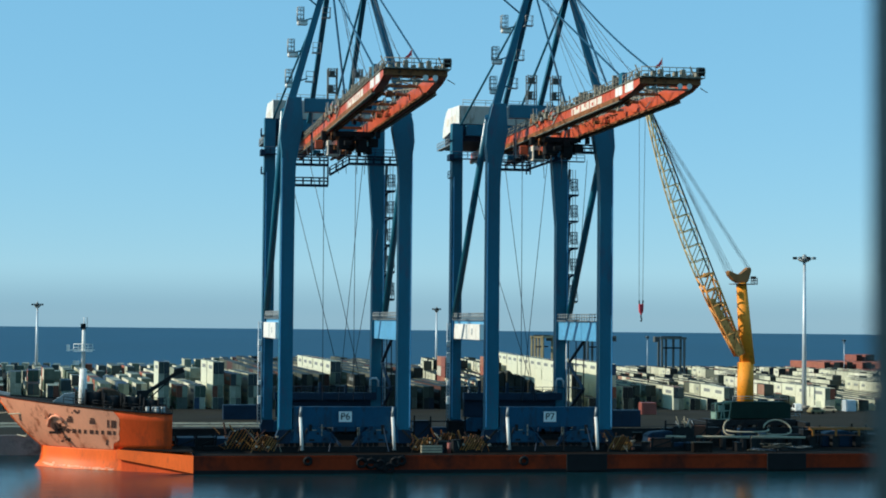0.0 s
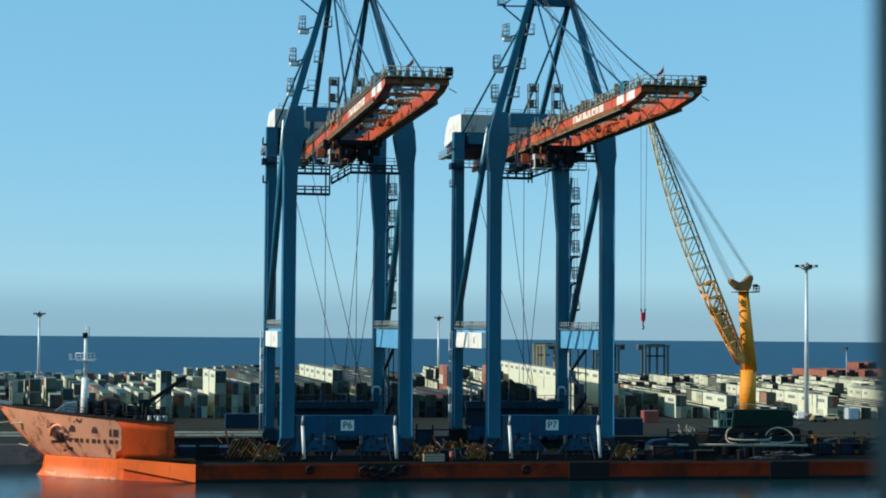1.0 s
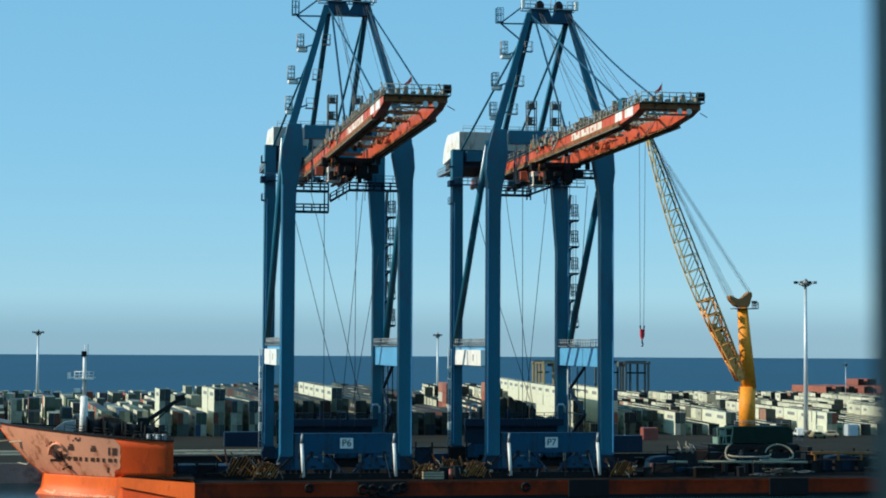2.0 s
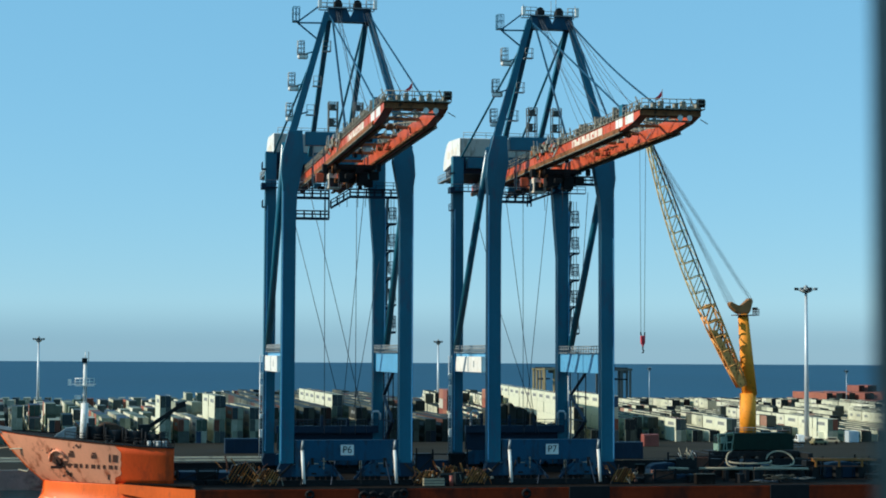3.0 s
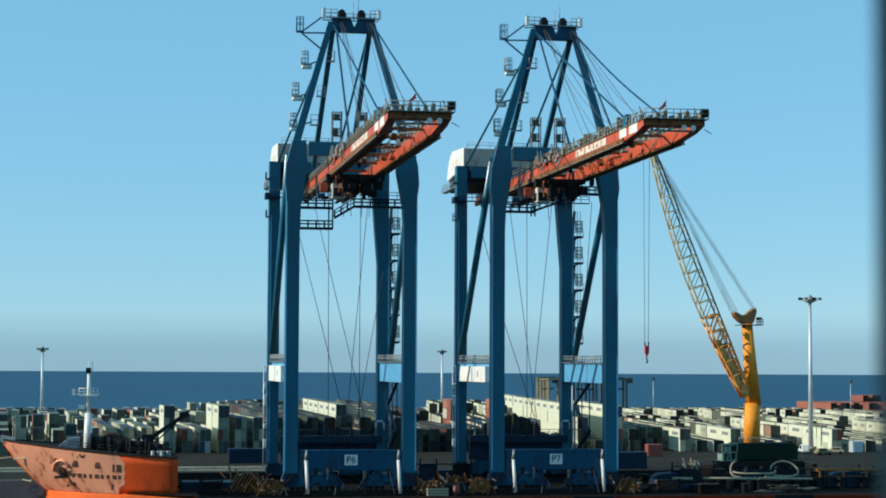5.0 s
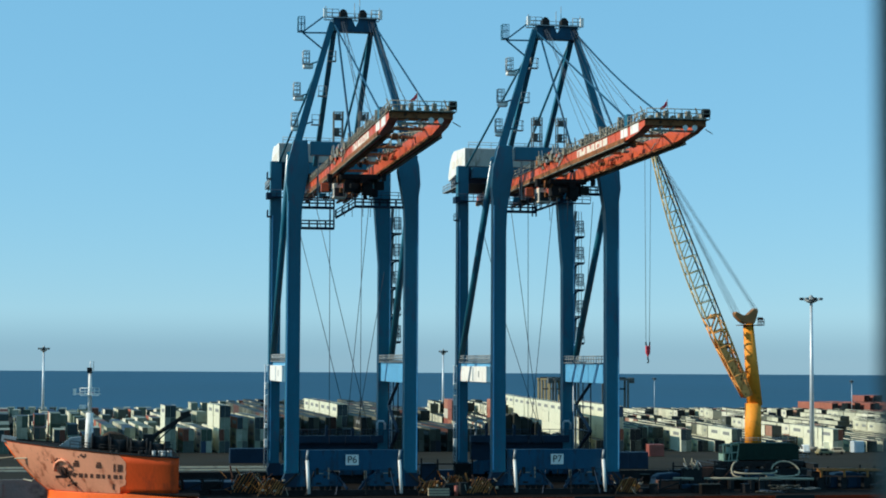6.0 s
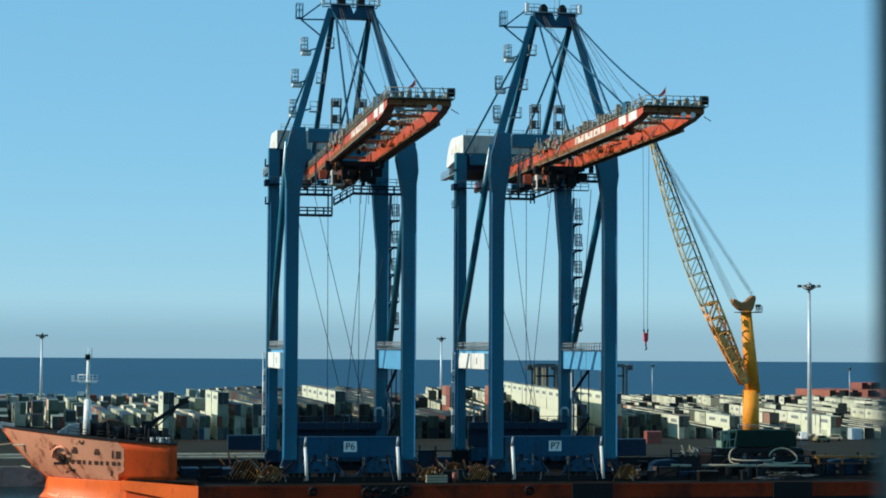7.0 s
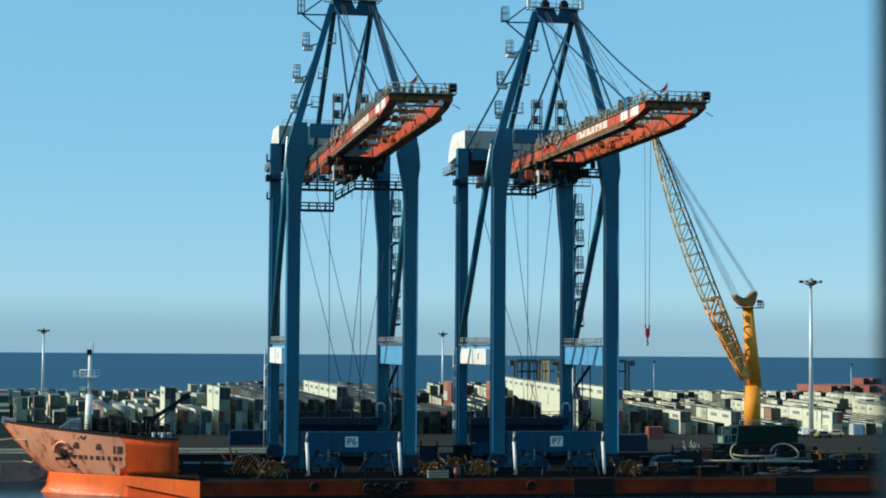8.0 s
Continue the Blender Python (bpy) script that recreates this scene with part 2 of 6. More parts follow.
SHADED_STUFF = container_mat("shaded_container_paint_far", True, SIDES_SHADED)
ENDD_THING = container_mat("dark_shaded_end_paint", False, ENDS_DARK)
ENDD_STUFF = container_mat("dark_shaded_end_paint_far", True, ENDS_DARK)
# Boom brown: shade of its end and underside, put into the colour.
BOOM_BROWN = mat("boom_brown_steel", (0.25, 0.10, 0.038), 0.75, spec=0.2, vary=0.4, scale=0.7, dirt=(0.03, 0.018, 0.012), dirt_amount=0.5)
KHAKI = mat("khaki_steel", (0.25, 0.23, 0.175), 0.65, vary=0.4, scale=1.4, dirt=(0.07, 0.05, 0.035), dirt_amount=0.5)
HOUSE_FRONT = mat("shaded_white_front", (0.40, 0.37, 0.32), 0.6, vary=0.15, scale=0.5, dirt=(0.2, 0.17, 0.13), dirt_amount=0.4, streak=0.3)
DARK_GREY = mat("dark_grey_matt", (0.035, 0.037, 0.030), 0.8, spec=0.2, vary=0.35, scale=0.6)
NETTING = mat("brown_netting", (0.075, 0.05, 0.035), 0.9, spec=0.1, vary=0.5, scale=1.6)
CARRIER_G = mat("dull_grey_paint", (0.085, 0.092, 0.085), 0.6, vary=0.3, scale=0.8)


# ---- mesh helpers ----
def add_box(bm, lo, hi):
    v = [bm.verts.new((x, y, z)) for z in (lo[2], hi[2]) for y in (lo[1], hi[1]) for x in (lo[0], hi[0])]
    for f in ((0, 2, 3, 1), (4, 5, 7, 6), (0, 1, 5, 4), (2, 6, 7, 3), (0, 4, 6, 2), (1, 3, 7, 5)):
        bm.faces.new([v[i] for i in f])


def add_beam(bm, p, q, w, h, w2=None, h2=None):
    """Box beam from p to q; w across, h in the upright plane; w2, h2 at q."""
    p, q = Vector(p), Vector(q)
    d = (q - p).normalized()
    side = d.cross(Vector((0, 0, 1)))
    side = Vector((1, 0, 0)) if side.length < 1e-3 else side.normalized()
    up = side.cross(d).normalized()
    rings = []
    for c, a, b in ((p, w, h), (q, w2 or w, h2 or h)):
        rings.append([bm.verts.new(c + side * sx * a / 2 + up * sy * b / 2) for sx, sy in ((-1, -1), (1, -1), (1, 1), (-1, 1))])
    a, b = rings
    for i in range(4):
        bm.faces.new((a[i], a[(i + 1) % 4], b[(i + 1) % 4], b[i]))
    bm.faces.new(a[::-1])
    bm.faces.new(b)


def add_tube(bm, p, q, r, r2=None, n=10):
    p, q = Vector(p), Vector(q)
    d = (q - p).normalized()
    side = d.cross(Vector((0, 0, 1)))
    side = Vector((1, 0, 0)) if side.length < 1e-3 else side.normalized()
    up = side.cross(d).normalized()
    rings = []
    for c, rr in ((p, r), (q, r if r2 is None else r2)):
        rings.append([bm.verts.new(c + (side * math.cos(k * math.tau / n) + up * math.sin(k * math.tau / n)) * rr) for k in range(n)])
    a, b = rings
    for i in range(n):
        f = bm.faces.new((a[i], a[(i + 1) % n], b[(i + 1) % n], b[i]))
        f.smooth = True
    bm.faces.new(a[::-1])
    bm.faces.new(b)


def add_path(bm, pts, r, n=7):
    """One unbroken tube through the points."""
    pts = [Vector(p) for p in pts]
    rings = []
    for i, p in enumerate(pts):
        d = (pts[min(i + 1, len(pts) - 1)] - pts[max(i - 1, 0)]).normalized()
        side = d.cross(Vector((0, 0, 1)) if abs(d.z) < 0.9 else Vector((0, 1, 0))).normalized()
        up = side.cross(d).normalized()
        rings.append([bm.verts.new(p + (side * math.cos(k * math.tau / n) + up * math.sin(k * math.tau / n)) * r) for k in range(n)])
    for a, b in zip(rings, rings[1:]):
        for i in range(n):
            bm.faces.new((a[i], a[(i + 1) % n], b[(i + 1) % n], b[i])).smooth = True
    bm.faces.new(rings[0][::-1])
    bm.faces.new(rings[-1])


def add_rail(bm, p, q, h=1.1, step=2.2, r=0.05):
    """Handrail along p to q: posts, top and middle bar."""
    p, q = Vector(p), Vector(q)
    k = max(1, int((q - p).length / step))
    for i in range(k + 1):
        c = p.lerp(q, i / k)
        add_tube(bm, c, c + Vector((0, 0, h)), r, n=4)
    for z in (h, h * 0.55):
        add_tube(bm, p + Vector((0, 0, z)), q + Vector((0, 0, z)), r, n=4)


def add_prism(bm, outline, lo, hi, axis=1):
    """Extrude a 2D outline along axis (1: outline is x, z along y; 0: y, z along x; 2: x, y along z)."""
    def pt(a, b, c):
        return {0: (c, a, b), 1: (a, c, b), 2: (a, b, c)}[axis]
    A = [bm.verts.new(pt(a, b, lo)) for a, b in outline]
    B = [bm.verts.new(pt(a, b, hi)) for a, b in outline]
    n = len(outline)
    for i in range(n):
        bm.faces.new((A[i], A[(i + 1) % n], B[(i + 1) % n], B[i]))
    bm.faces.new(A[::-1])
    bm.faces.new(B)


def mesh_of(name, bm, material, bevel=0.0):
    if bevel:
        bmesh.ops.bevel(bm, geom=list(bm.edges), offset=bevel, segments=1, affect="EDGES", clamp_overlap=True)
    bmesh.ops.recalc_face_normals(bm, faces=bm.faces)
    me = bpy.data.meshes.new(name)
    bm.to_mesh(me)
    bm.free()
    me.materials.append(material)
    return me


def part(name, bm, material, parent=None, label="", bevel=0.0):
    ob = new(name, mesh_of(name, bm, material, bevel))
    if parent is not None:
        ob.parent = parent
    if label:
        ob["label"] = label
    return ob


def made(fill):
    bm = bmesh.new()
    fill(bm)
    return bm


def box(name, lo, hi, material, parent=None, label="", bevel=0.0):
    return part(name, made(lambda bm: add_box(bm, lo, hi)), material, parent, label, bevel)


def beam(name, p, q, w, h, material, parent=None, label="", bevel=0.0, w2=None, h2=None):
    return part(name, made(lambda bm: add_beam(bm, p, q, w, h, w2, h2)), material, parent, label, bevel)


def tube(name, p, q, r, material, parent=None, label="", r2=None, n=10):
    return part(name, made(lambda bm: add_tube(bm, p, q, r, r2, n)), material, parent, label)


def text_part(name, words, size, m, material, parent, label=""):
    cu = bpy.data.curves.new(name, "FONT")
    cu.body, cu.size, cu.extrude, cu.align_x, cu.align_y = words, size, 0.015, "CENTER", "CENTER"
    tmp = bpy.data.objects.new(name, cu)
    scene.collection.objects.link(tmp)
    me = bpy.data.meshes.new_from_object(tmp.evaluated_get(bpy.context.evaluated_depsgraph_get()))
    bpy.data.objects.remove(tmp)
    me.materials.clear()
    me.materials.append(material)
    ob = new(name, me)
    ob.parent = parent
    ob.matrix_local = m
    if label:
        ob["label"] = label
    return ob


# The quay's own axes: u along the quay, v inland from the cranes' waterside rail.
PSI = 0.18
QUAY = Matrix.Translation((-14.73, 284.63, 0)) @ Matrix.Rotation(PSI, 4, "Z")


def at(u, v, z=0.0, turn=0.0):
    return QUAY @ pose(u, v, z, 0, 0, turn)


def empty(name, m):
    ob = new(name)
    ob.matrix_world = m
    ob.empty_display_size = 0.5
    return ob


# ---- ground and water ----
GZ = 3.0                                        # quay level over the water
RAIL_Z = 3.59
sea = box("sea", (-6000, 620, -3.0), (6000, 4350, 0.0), SEA)
tagged(sea, "deep blue open sea with low swell up to the horizon", "sea", kind="structure")
harbour = box("harbour_water", (-900, -400, -3.2), (900, 619.9, -0.004), HARBOUR)
tagged(harbour, "calm dark blue-green harbour water with soft reflections", "water", kind="structure")
ground = part("ground", made(lambda bm: add_box(bm, (-420, 35.2, -3.1), (620, 470, GZ))), ASPHALT)
ground.matrix_world = QUAY.copy()
tagged(ground, "dark worn asphalt of the container yard", "ground", kind="structure")


def quay_edge(bm):
    add_box(bm, (-420, 33.6, -3.0), (620, 35.19, GZ + 0.02))
    add_box(bm, (-420, 33.5, GZ + 0.02), (620, 34.1, GZ + 0.32))
    for k in range(-60, 80):
        add_box(bm, (k * 7 + 1.0, 33.15, 0.6), (k * 7 + 2.0, 33.6, GZ - 0.2))


kerb = part("quay_wall", made(quay_edge), CONCRETE)
kerb.matrix_world = QUAY.copy()
tagged(kerb, "grey stained concrete quay wall with fenders and coping", "quay wall", kind="structure")


def sea_wall(bm):
    rnd = random.Random(4)
    for k in range(340):
        u = -400 + k * 3 + rnd.uniform(-1, 1)
        s = rnd.uniform(1.0, 2.0)
        v0 = 474 + rnd.uniform(-3, 3)
        add_beam(bm, (u, v0, 0.4), (u + s, v0 + rnd.uniform(-1, 1), 1.4 + rnd.uniform(0, 2.6)), s * 1.6, s * 1.3)


rocks = part("breakwater_rocks", made(sea_wall), CONCRETE)
rocks.matrix_world = QUAY.copy()
tagged(rocks, "rough grey rock armour along the yard's seaward edge", "breakwater", kind="stuff")

for u0, u1, v, w in ((-75, 8, 61.0, 1.2), (-75, 6, 70.0, 1.6), (52, 70, 51.0, 1.2)):
    st = part("quay_rail_beam", made(lambda bm: (add_box(bm, (u0, v, GZ - 0.1), (u1, v + w, GZ + 0.18)), add_box(bm, (u0, v + w * 0.4, GZ + 0.18), (u1, v + w * 0.6, GZ + 0.34)))), PALE_CONCRETE)
    st.matrix_world = QUAY.copy()
    tagged(st, "pale concrete rail beam along the quay", "rail beam", kind="structure")


# ---- quay cranes, standing on the ship's deck ----
W2, G = 9.15, 28.8                              # half leg spacing, rail gauge
BU, BZ, BH = 3.93, 48.1, 1.72                    # boom girder's outer face, underside, height
TIP, BACK = -62.0, 46.0


def leg_outline(side, z0, lean):
    """Front view of a waterside leg: straight shaft, bent inwards and thickened at the shoulder."""
    s = side
    return [(s * a + lean, z) for a, z in ((10.12, z0), (10.12, 45.0), (10.4, 47.0), (10.2, 49.8), (9.3, 53.4), (7.2, 53.4),
                                        (6.9, 49.0), (7.9, 43.5), (8.06, 40.0), (8.06, z0))]


def stair_tower(crane, lean):
    """Landings with caged ladders up the outer side of a rear leg."""
    x = 10.0 + lean
    tower = box("stair_tower", (x, G - 0.9, 19.6), (x + 2.1, G + 1.2, 19.8), GREY, crane, "grey steel landings and caged ladders up the leg")
    for z in (22.9, 27.5, 32.1, 36.75, 41.3):
        box("landing", (x, G - 0.9, z), (x + 2.0, G + 1.2, z + 0.18), BLUE_DARK, tower)
        part("bracket", made(lambda bm: add_path(bm, [(x, G - 0.6, z - 1.3), (x + 0.3, G - 0.6, z - 0.6), (x + 0.9, G - 0.6, z - 0.15), (x + 1.9, G - 0.6, z - 0.05)], 0.16, 6)), BLUE_DARK, tower)
        part("front_rail", made(lambda bm: add_path(bm, [(x + 0.1, G - 0.85, z + 0.15), (x + 0.1, G - 0.85, z + 1.2), (x + 1.95, G - 0.85, z + 1.2), (x + 1.95, G - 0.85, z + 0.15)], 0.06, 5)), GREY, tower)
        tube("middle_rail", (x + 0.1, G - 0.85, z + 0.7), (x + 1.95, G - 0.85, z + 0.7), 0.05, GREY, tower, n=5)

        def cage(bm):
            c = Vector((x + 1.35, G - 0.2, 0))
            for k in range(7):
                a = k * math.pi / 6
                p = c + Vector((math.cos(a) * 0.62, -math.sin(a) * 0.62, z + 0.9))
                add_tube(bm, p, p + Vector((0, 0, 1.9)), 0.06, n=4)
            for h in (0.9, 1.5, 2.2, 2.8):
                add_path(bm, [c + Vector((math.cos(k * math.pi / 6) * 0.62, -math.sin(k * math.pi / 6) * 0.62, z + h)) for k in range(7)], 0.06, 4)
        part("ladder_cage", made(cage), BLUE_DARK, tower)
        for e in (-0.25, 0.25):
            tube("ladder_stile", (x + 1.35 + e, G - 0.1, z), (x + 1.35 + e, G - 0.1, z + 4.5), 0.06, GREY, tower, n=5)
        beam("flight", (x + 0.45, G + 0.9, z + 0.1), (x + 0.45, G - 0.6, z + 4.5), 0.5, 0.14, GREY, tower)


def light_bracket(crane, u, z, v=0.6):
    arm = tube("light_arm", (u + 0.4, v, z + 0.2), (u + 2.9, v, z + 1.0), 0.12, BLUE, crane, "bracket of a floodlight platform")
    box("floodlight", (u - 0.5, v - 0.5, z - 0.5), (u + 1.1, v + 0.5, z + 0.12), WHITE, arm, "white floodlight housing", 0.15)

    box("platform_floor", (u - 0.55, v - 0.6, z + 0.15), (u + 1.1, v + 0.6, z + 0.25), GREY, arm)
    for h in (0.5, 1.15, 1.8, 2.25):
        part("cage_hoop", made(lambda bm: add_path(bm, [(u + 0.5, v - 0.55, z + h), (u - 0.5, v - 0.55, z + h), (u - 0.5, v + 0.55, z + h), (u + 0.5, v + 0.55, z + h)], 0.05, 4)), GREY, arm)
    for a, b in ((0.5, -0.55), (0.0, -0.55), (-0.5, -0.55), (-0.5, 0.0), (-0.5, 0.55), (0.5, 0.55)):
        tube("cage_post", (u + a, v + b, z + 0.25), (u + a, v + b, z + 2.25), 0.05, GREY, arm, n=4)


def bogie(crane, u, v):
    """Equaliser beams, wheels and the buffer under one leg."""
    base = part("bogie", made(lambda bm: add_prism(bm, [(u - 1.3, 2.98), (u + 1.3, 2.98), (u + 3.7, 1.9), (u + 3.9, 1.0), (u - 3.9, 1.0), (u - 3.7, 1.9)], v - 0.6, v + 0.6)), BLUE_DEEP, crane)
    for s in (-1, 1):
        part("equaliser", made(lambda bm, s=s: add_prism(bm, [(u + s * 2.2 - 1.9, 1.3), (u + s * 2.2 + 1.9, 1.3), (u + s * 2.2 + 1.9, 0.6), (u + s * 2.2 - 1.9, 0.6)], v - 0.75, v + 0.75)), BLUE_DEEP, base)
        for k in (-1.3, -0.45, 0.45, 1.3):
            c = u + s * 2.2 + k
            tube("wheel", (c, v - 0.3, 0.36), (c, v + 0.3, 0.36), 0.36, DARK, base, n=14)


def quay_crane(words, m, lean):
    """lean: how far the legs stand off the boom's middle line."""
    crane = empty("quay_crane", m)
    tagged(crane, "tall blue quay crane marked %s with orange-red boom on ship's deck" % words, "crane", group="quay cranes")
    # legs
    for s in (-1, 1):
        part("front_leg", made(lambda bm: add_prism(bm, leg_outline(s, 2.6, lean), -0.95, 0.95)), BLUE, crane, bevel=0.04)

        def rear(bm):
            shape = ((10.0, 2.6), (10.0, 53.0), (8.3, 53.2), (7.0, 50.0), (7.6, 42.0), (8.1, 36.0), (8.1, 2.6)) if s > 0 else ((10.4, 2.6), (10.4, 53.2), (8.55, 53.2), (8.5, 36.0), (8.5, 2.6))
            add_prism(bm, [(s * a + lean, z) for a, z in shape], G - 0.95, G + 0.95)
        part("rear_leg", made(rear), BLUE, crane, bevel=0.04)
        # pale strips along the shafts: the legs' sunlit edges, done in colour
        for v in (-0.95, G - 0.95):
            box("lit_edge_strip", (s * 10.03 - 0.08 + lean, v - 0.15, 3.0), (s * 10.03 + 0.08 + lean, v + 0.05, 44.0), BLUE_SUNLIT, crane)
        pb = box("portal_beam", (s * W2 - 0.6 + lean, 0.97, 16.3), (s * W2 + 0.6 + lean, G - 0.97, 19.5), BLUE_SUNLIT, crane, "portal side beam in blue painted pale for sunlight", 0.03)

        def prail(bm):
            for e in (-1, 1):
                add_rail(bm, (s * W2 + e * 0.9 + lean, 1.2, 19.55), (s * W2 + e * 0.9 + lean, G - 1.2, 19.55), 1.1, 1.6, 0.06)
            add_box(bm, (s * W2 - 1.0 + lean, 1.2, 19.5), (s * W2 + 1.0 + lean, G - 1.2, 19.6))
        part("walkway_rail", made(prail), GREY, pb)
        part("gusset", made(lambda bm: add_prism(bm, [(0.97, 16.3), (2.6, 16.3), (0.97, 12.6)], s * W2 - 0.3 + lean, s * W2 + 0.3 + lean, 0)), BLUE_SUNLIT, pb)
        tube("diagonal_brace", (s * 9.7 + lean, 0.9, 51.5), ((10.3 if s > 0 else -9.7) + lean, G - 1.0, 20.2), 0.55, BLUE_GLOSS, crane, n=14)
        # sloping upper legs, backstays, ties
        beam("upper_leg", (s * 8.7 + lean, 0, 53.0), (3.2 * s - 0.55, 0, 72.0), 1.15, 1.15, BLUE, crane, w2=0.85, h2=0.85)
        back = ((-3.4, -3.9), (2.4, 2.2))[s > 0]
        beam("backstay", (back[0], 0.6, 71.0), (back[1], 21.5, 52.0), 0.75, 0.75, BLUE, crane)
        if s > 0:
            tube("rear_stay", (2.1, 0.5, 70.5), (0.8, 38.0, 50.6), 0.2, BLUE, crane, n=8)
        else:
            tube("outer_tie", (-4.1, 0.4, 69.5), (-9.3, G - 1.0, 53.0), 0.18, BLUE, crane, n=8)
        va = -50.0 if s > 0 else -53.5
        top, foot, sag = Vector((3.15 * s - 0.25, -0.4, 71.5)), Vector((s * 3.7, va, 50.8)), 0.9 if words == "P7" and s > 0 else 0.0
        fs = part("forestay", made(lambda bm: add_path(bm, [top.lerp(foot, i / 10) - Vector((0, 0, sag * math.sin(math.pi * i / 10))) for i in range(11)], 0.13, 8)), BLUE_DEEP, crane)
        box("pin_plate", (s * 3.7 - 0.35, va - 1.0, 49.75), (s * 3.7 + 0.35, va + 0.6, 51.4), BLUE, fs)
        tube("inner_forestay", (s * 3.0, -0.4, 71.2), (s * 3.7, -24.0, 50.4), 0.16, BLUE_DEEP, crane, n=8)
        for k, e in ((-34.0, 0.5), (-42.0, 0.8)):
            tube("boom_rope", (s * (3.0 - e), -0.4, 72.4), (s * (3.6 - e), k, 50.4), 0.045, ROPE, crane, n=5)
        for k, (va, e, sag) in enumerate(((-47.0, 0.2, 2.6), (-38.0, 0.6, 1.8), (-29.0, 0.9, 1.2))):
            a, b = Vector((s * (2.6 - e), -0.4, 72.6)), Vector((s * (3.5 - e), va, 50.5))
            part("slack_boom_rope", made(lambda bm: add_path(bm, [a.lerp(b, i / 12) - Vector((0, 0, sag * math.sin(math.pi * i / 12))) for i in range(13)], 0.03, 5)), ROPE, crane)
    # top beams
    box("front_top_beam", (-7.0, -0.7, 51.2), (7.0, 0.7, 53.3), BLUE, crane, bevel=0.03)
    box("rear_top_beam", (-8.2, G - 0.7, 51.2), (8.2, G + 0.7, 53.0), BLUE, crane, bevel=0.03)
    apex = part("apex_beam", made(lambda bm: add_prism(bm, [(-3.7, 72.6), (-3.3, 70.5), (2.4, 70.5), (3.1, 72.6), (0.5, 72.6), (-0.2, 71.2), (-0.8, 72.6)], -0.8, 0.8)), BLUE_DEEP, crane)
    for u in (-2.1, 0.95):
        sh = box("sheave_housing", (u - 0.62, -0.7, 72.5), (u + 0.62, 0.7, 73.6), DARK, apex, "dark rope sheave housing", 0.12)
        tube("sheave", (u, -0.35, 73.5), (u, 0.35, 73.5), 0.55, BLACK, sh, n=16)

    def apex_rails(bm):
        add_box(bm, (-4.9, -1.4, 72.5), (3.7, -0.85, 72.6))
        add_rail(bm, (-4.9, -1.35, 72.6), (-2.9, -1.35, 72.6), 1.2, 0.7, 0.05)
        add_rail(bm, (2.1, -1.35, 72.6), (3.7, -1.35, 72.6), 1.2, 0.7, 0.05)
        add_rail(bm, (-4.9, 1.3, 72.6), (3.7, 1.3, 72.6), 1.1, 1.2, 0.045)
        add_box(bm, (-4.9, 0.85, 72.5), (3.7, 1.4, 72.6))
        for u, h in ((-0.3, 2.6), (0.5, 3.4), (-4.8, 2.0), (3.6, 2.0), (2.4, 1.6)):
            add_tube(bm, (u, 0, 72.5), (u, 0, 72.5 + h), 0.06, n=5)
    part("apex_walkway", made(apex_rails), GREY, apex, "grey walkway with railings and aerials")
    for u in (-5.0, 3.6):
        box("floodlight", (u - 0.25, -1.5, 72.5), (u + 0.25, -0.9, 73.9), WHITE, apex)
    # side platform by the apex

    def side_platform(bm):
        for p, q in (((-8.4, 0, 70.2), (-4.3, 0, 70.3)), ((-8.2, 0, 70.4), (-4.6, 0, 73.2)), ((-8.2, 0, 70.1), (-5.3, 0, 67.8))):
            add_beam(bm, p, q, 0.22, 0.22)
        add_box(bm, (-9.1, -0.7, 70.3), (-8.0, 0.7, 70.45))
        for a, b in (((-9.05, -0.65), (-8.05, -0.65)), ((-9.05, -0.65), (-9.05, 0.65)), ((-9.05, 0.65), (-8.05, 0.65))):
            add_rail(bm, (*a, 70.4), (*b, 70.4), 2.2, 0.5, 0.05)
    part("side_platform", made(side_platform), BLUE, crane)
    for u, z in ((-7.7, 65.2), (-9.1, 60.2), (-9.4, 55.5)):
        light_bracket(crane, u, z)
    for z, u in ((66.0, -4.2), (60.5, -5.6), (56.0, -6.6)):
        ll = box("ladder_landing", (u - 0.2, 0.5, z), (u + 1.2, 1.6, z + 0.12), GREY, crane)
        part("side_rail", made(lambda bm: add_path(bm, [(u + 1.15, 0.55, z + 0.1), (u + 1.15, 0.55, z + 1.6), (u + 1.15, 1.55, z + 1.6), (u + 1.15, 1.55, z + 0.1)], 0.06, 5)), GREY, ll)
        part("front_rail", made(lambda bm: add_path(bm, [(u - 0.1, 0.55, z + 0.1), (u - 0.1, 0.55, z + 1.6), (u + 1.15, 0.6, z + 1.6), (u + 1.15, 0.6, z + 0.8), (u - 0.1, 0.6, z + 0.8)], 0.06, 5)), GREY, ll)
    for u, v in ((-2.0, 6.0), (2.0, 6.0)):
        def mastlet(bm, u=u, v=v):
            for z in (52.6, 55.0, 57.6):
                add_box(bm, (u - 0.75, v - 0.7, z), (u + 0.75, v + 0.7, z + 0.14))
                for e in (-0.7, 0.7):
                    add_rail(bm, (u - 0.75, v + e, z + 0.1), (u + 0.75, v + e, z + 0.1), 1.1, 0.5, 0.05)
            for e in (-0.7, 0.7):
                for f in (-0.65, 0.65):
                    add_tube(bm, (u + e, v + f, 50.3), (u + e, v + f, 58.9), 0.09, n=6)
            add_box(bm, (u - 0.5, v - 0.4, 57.7), (u + 0.4, v + 0.4, 58.5))
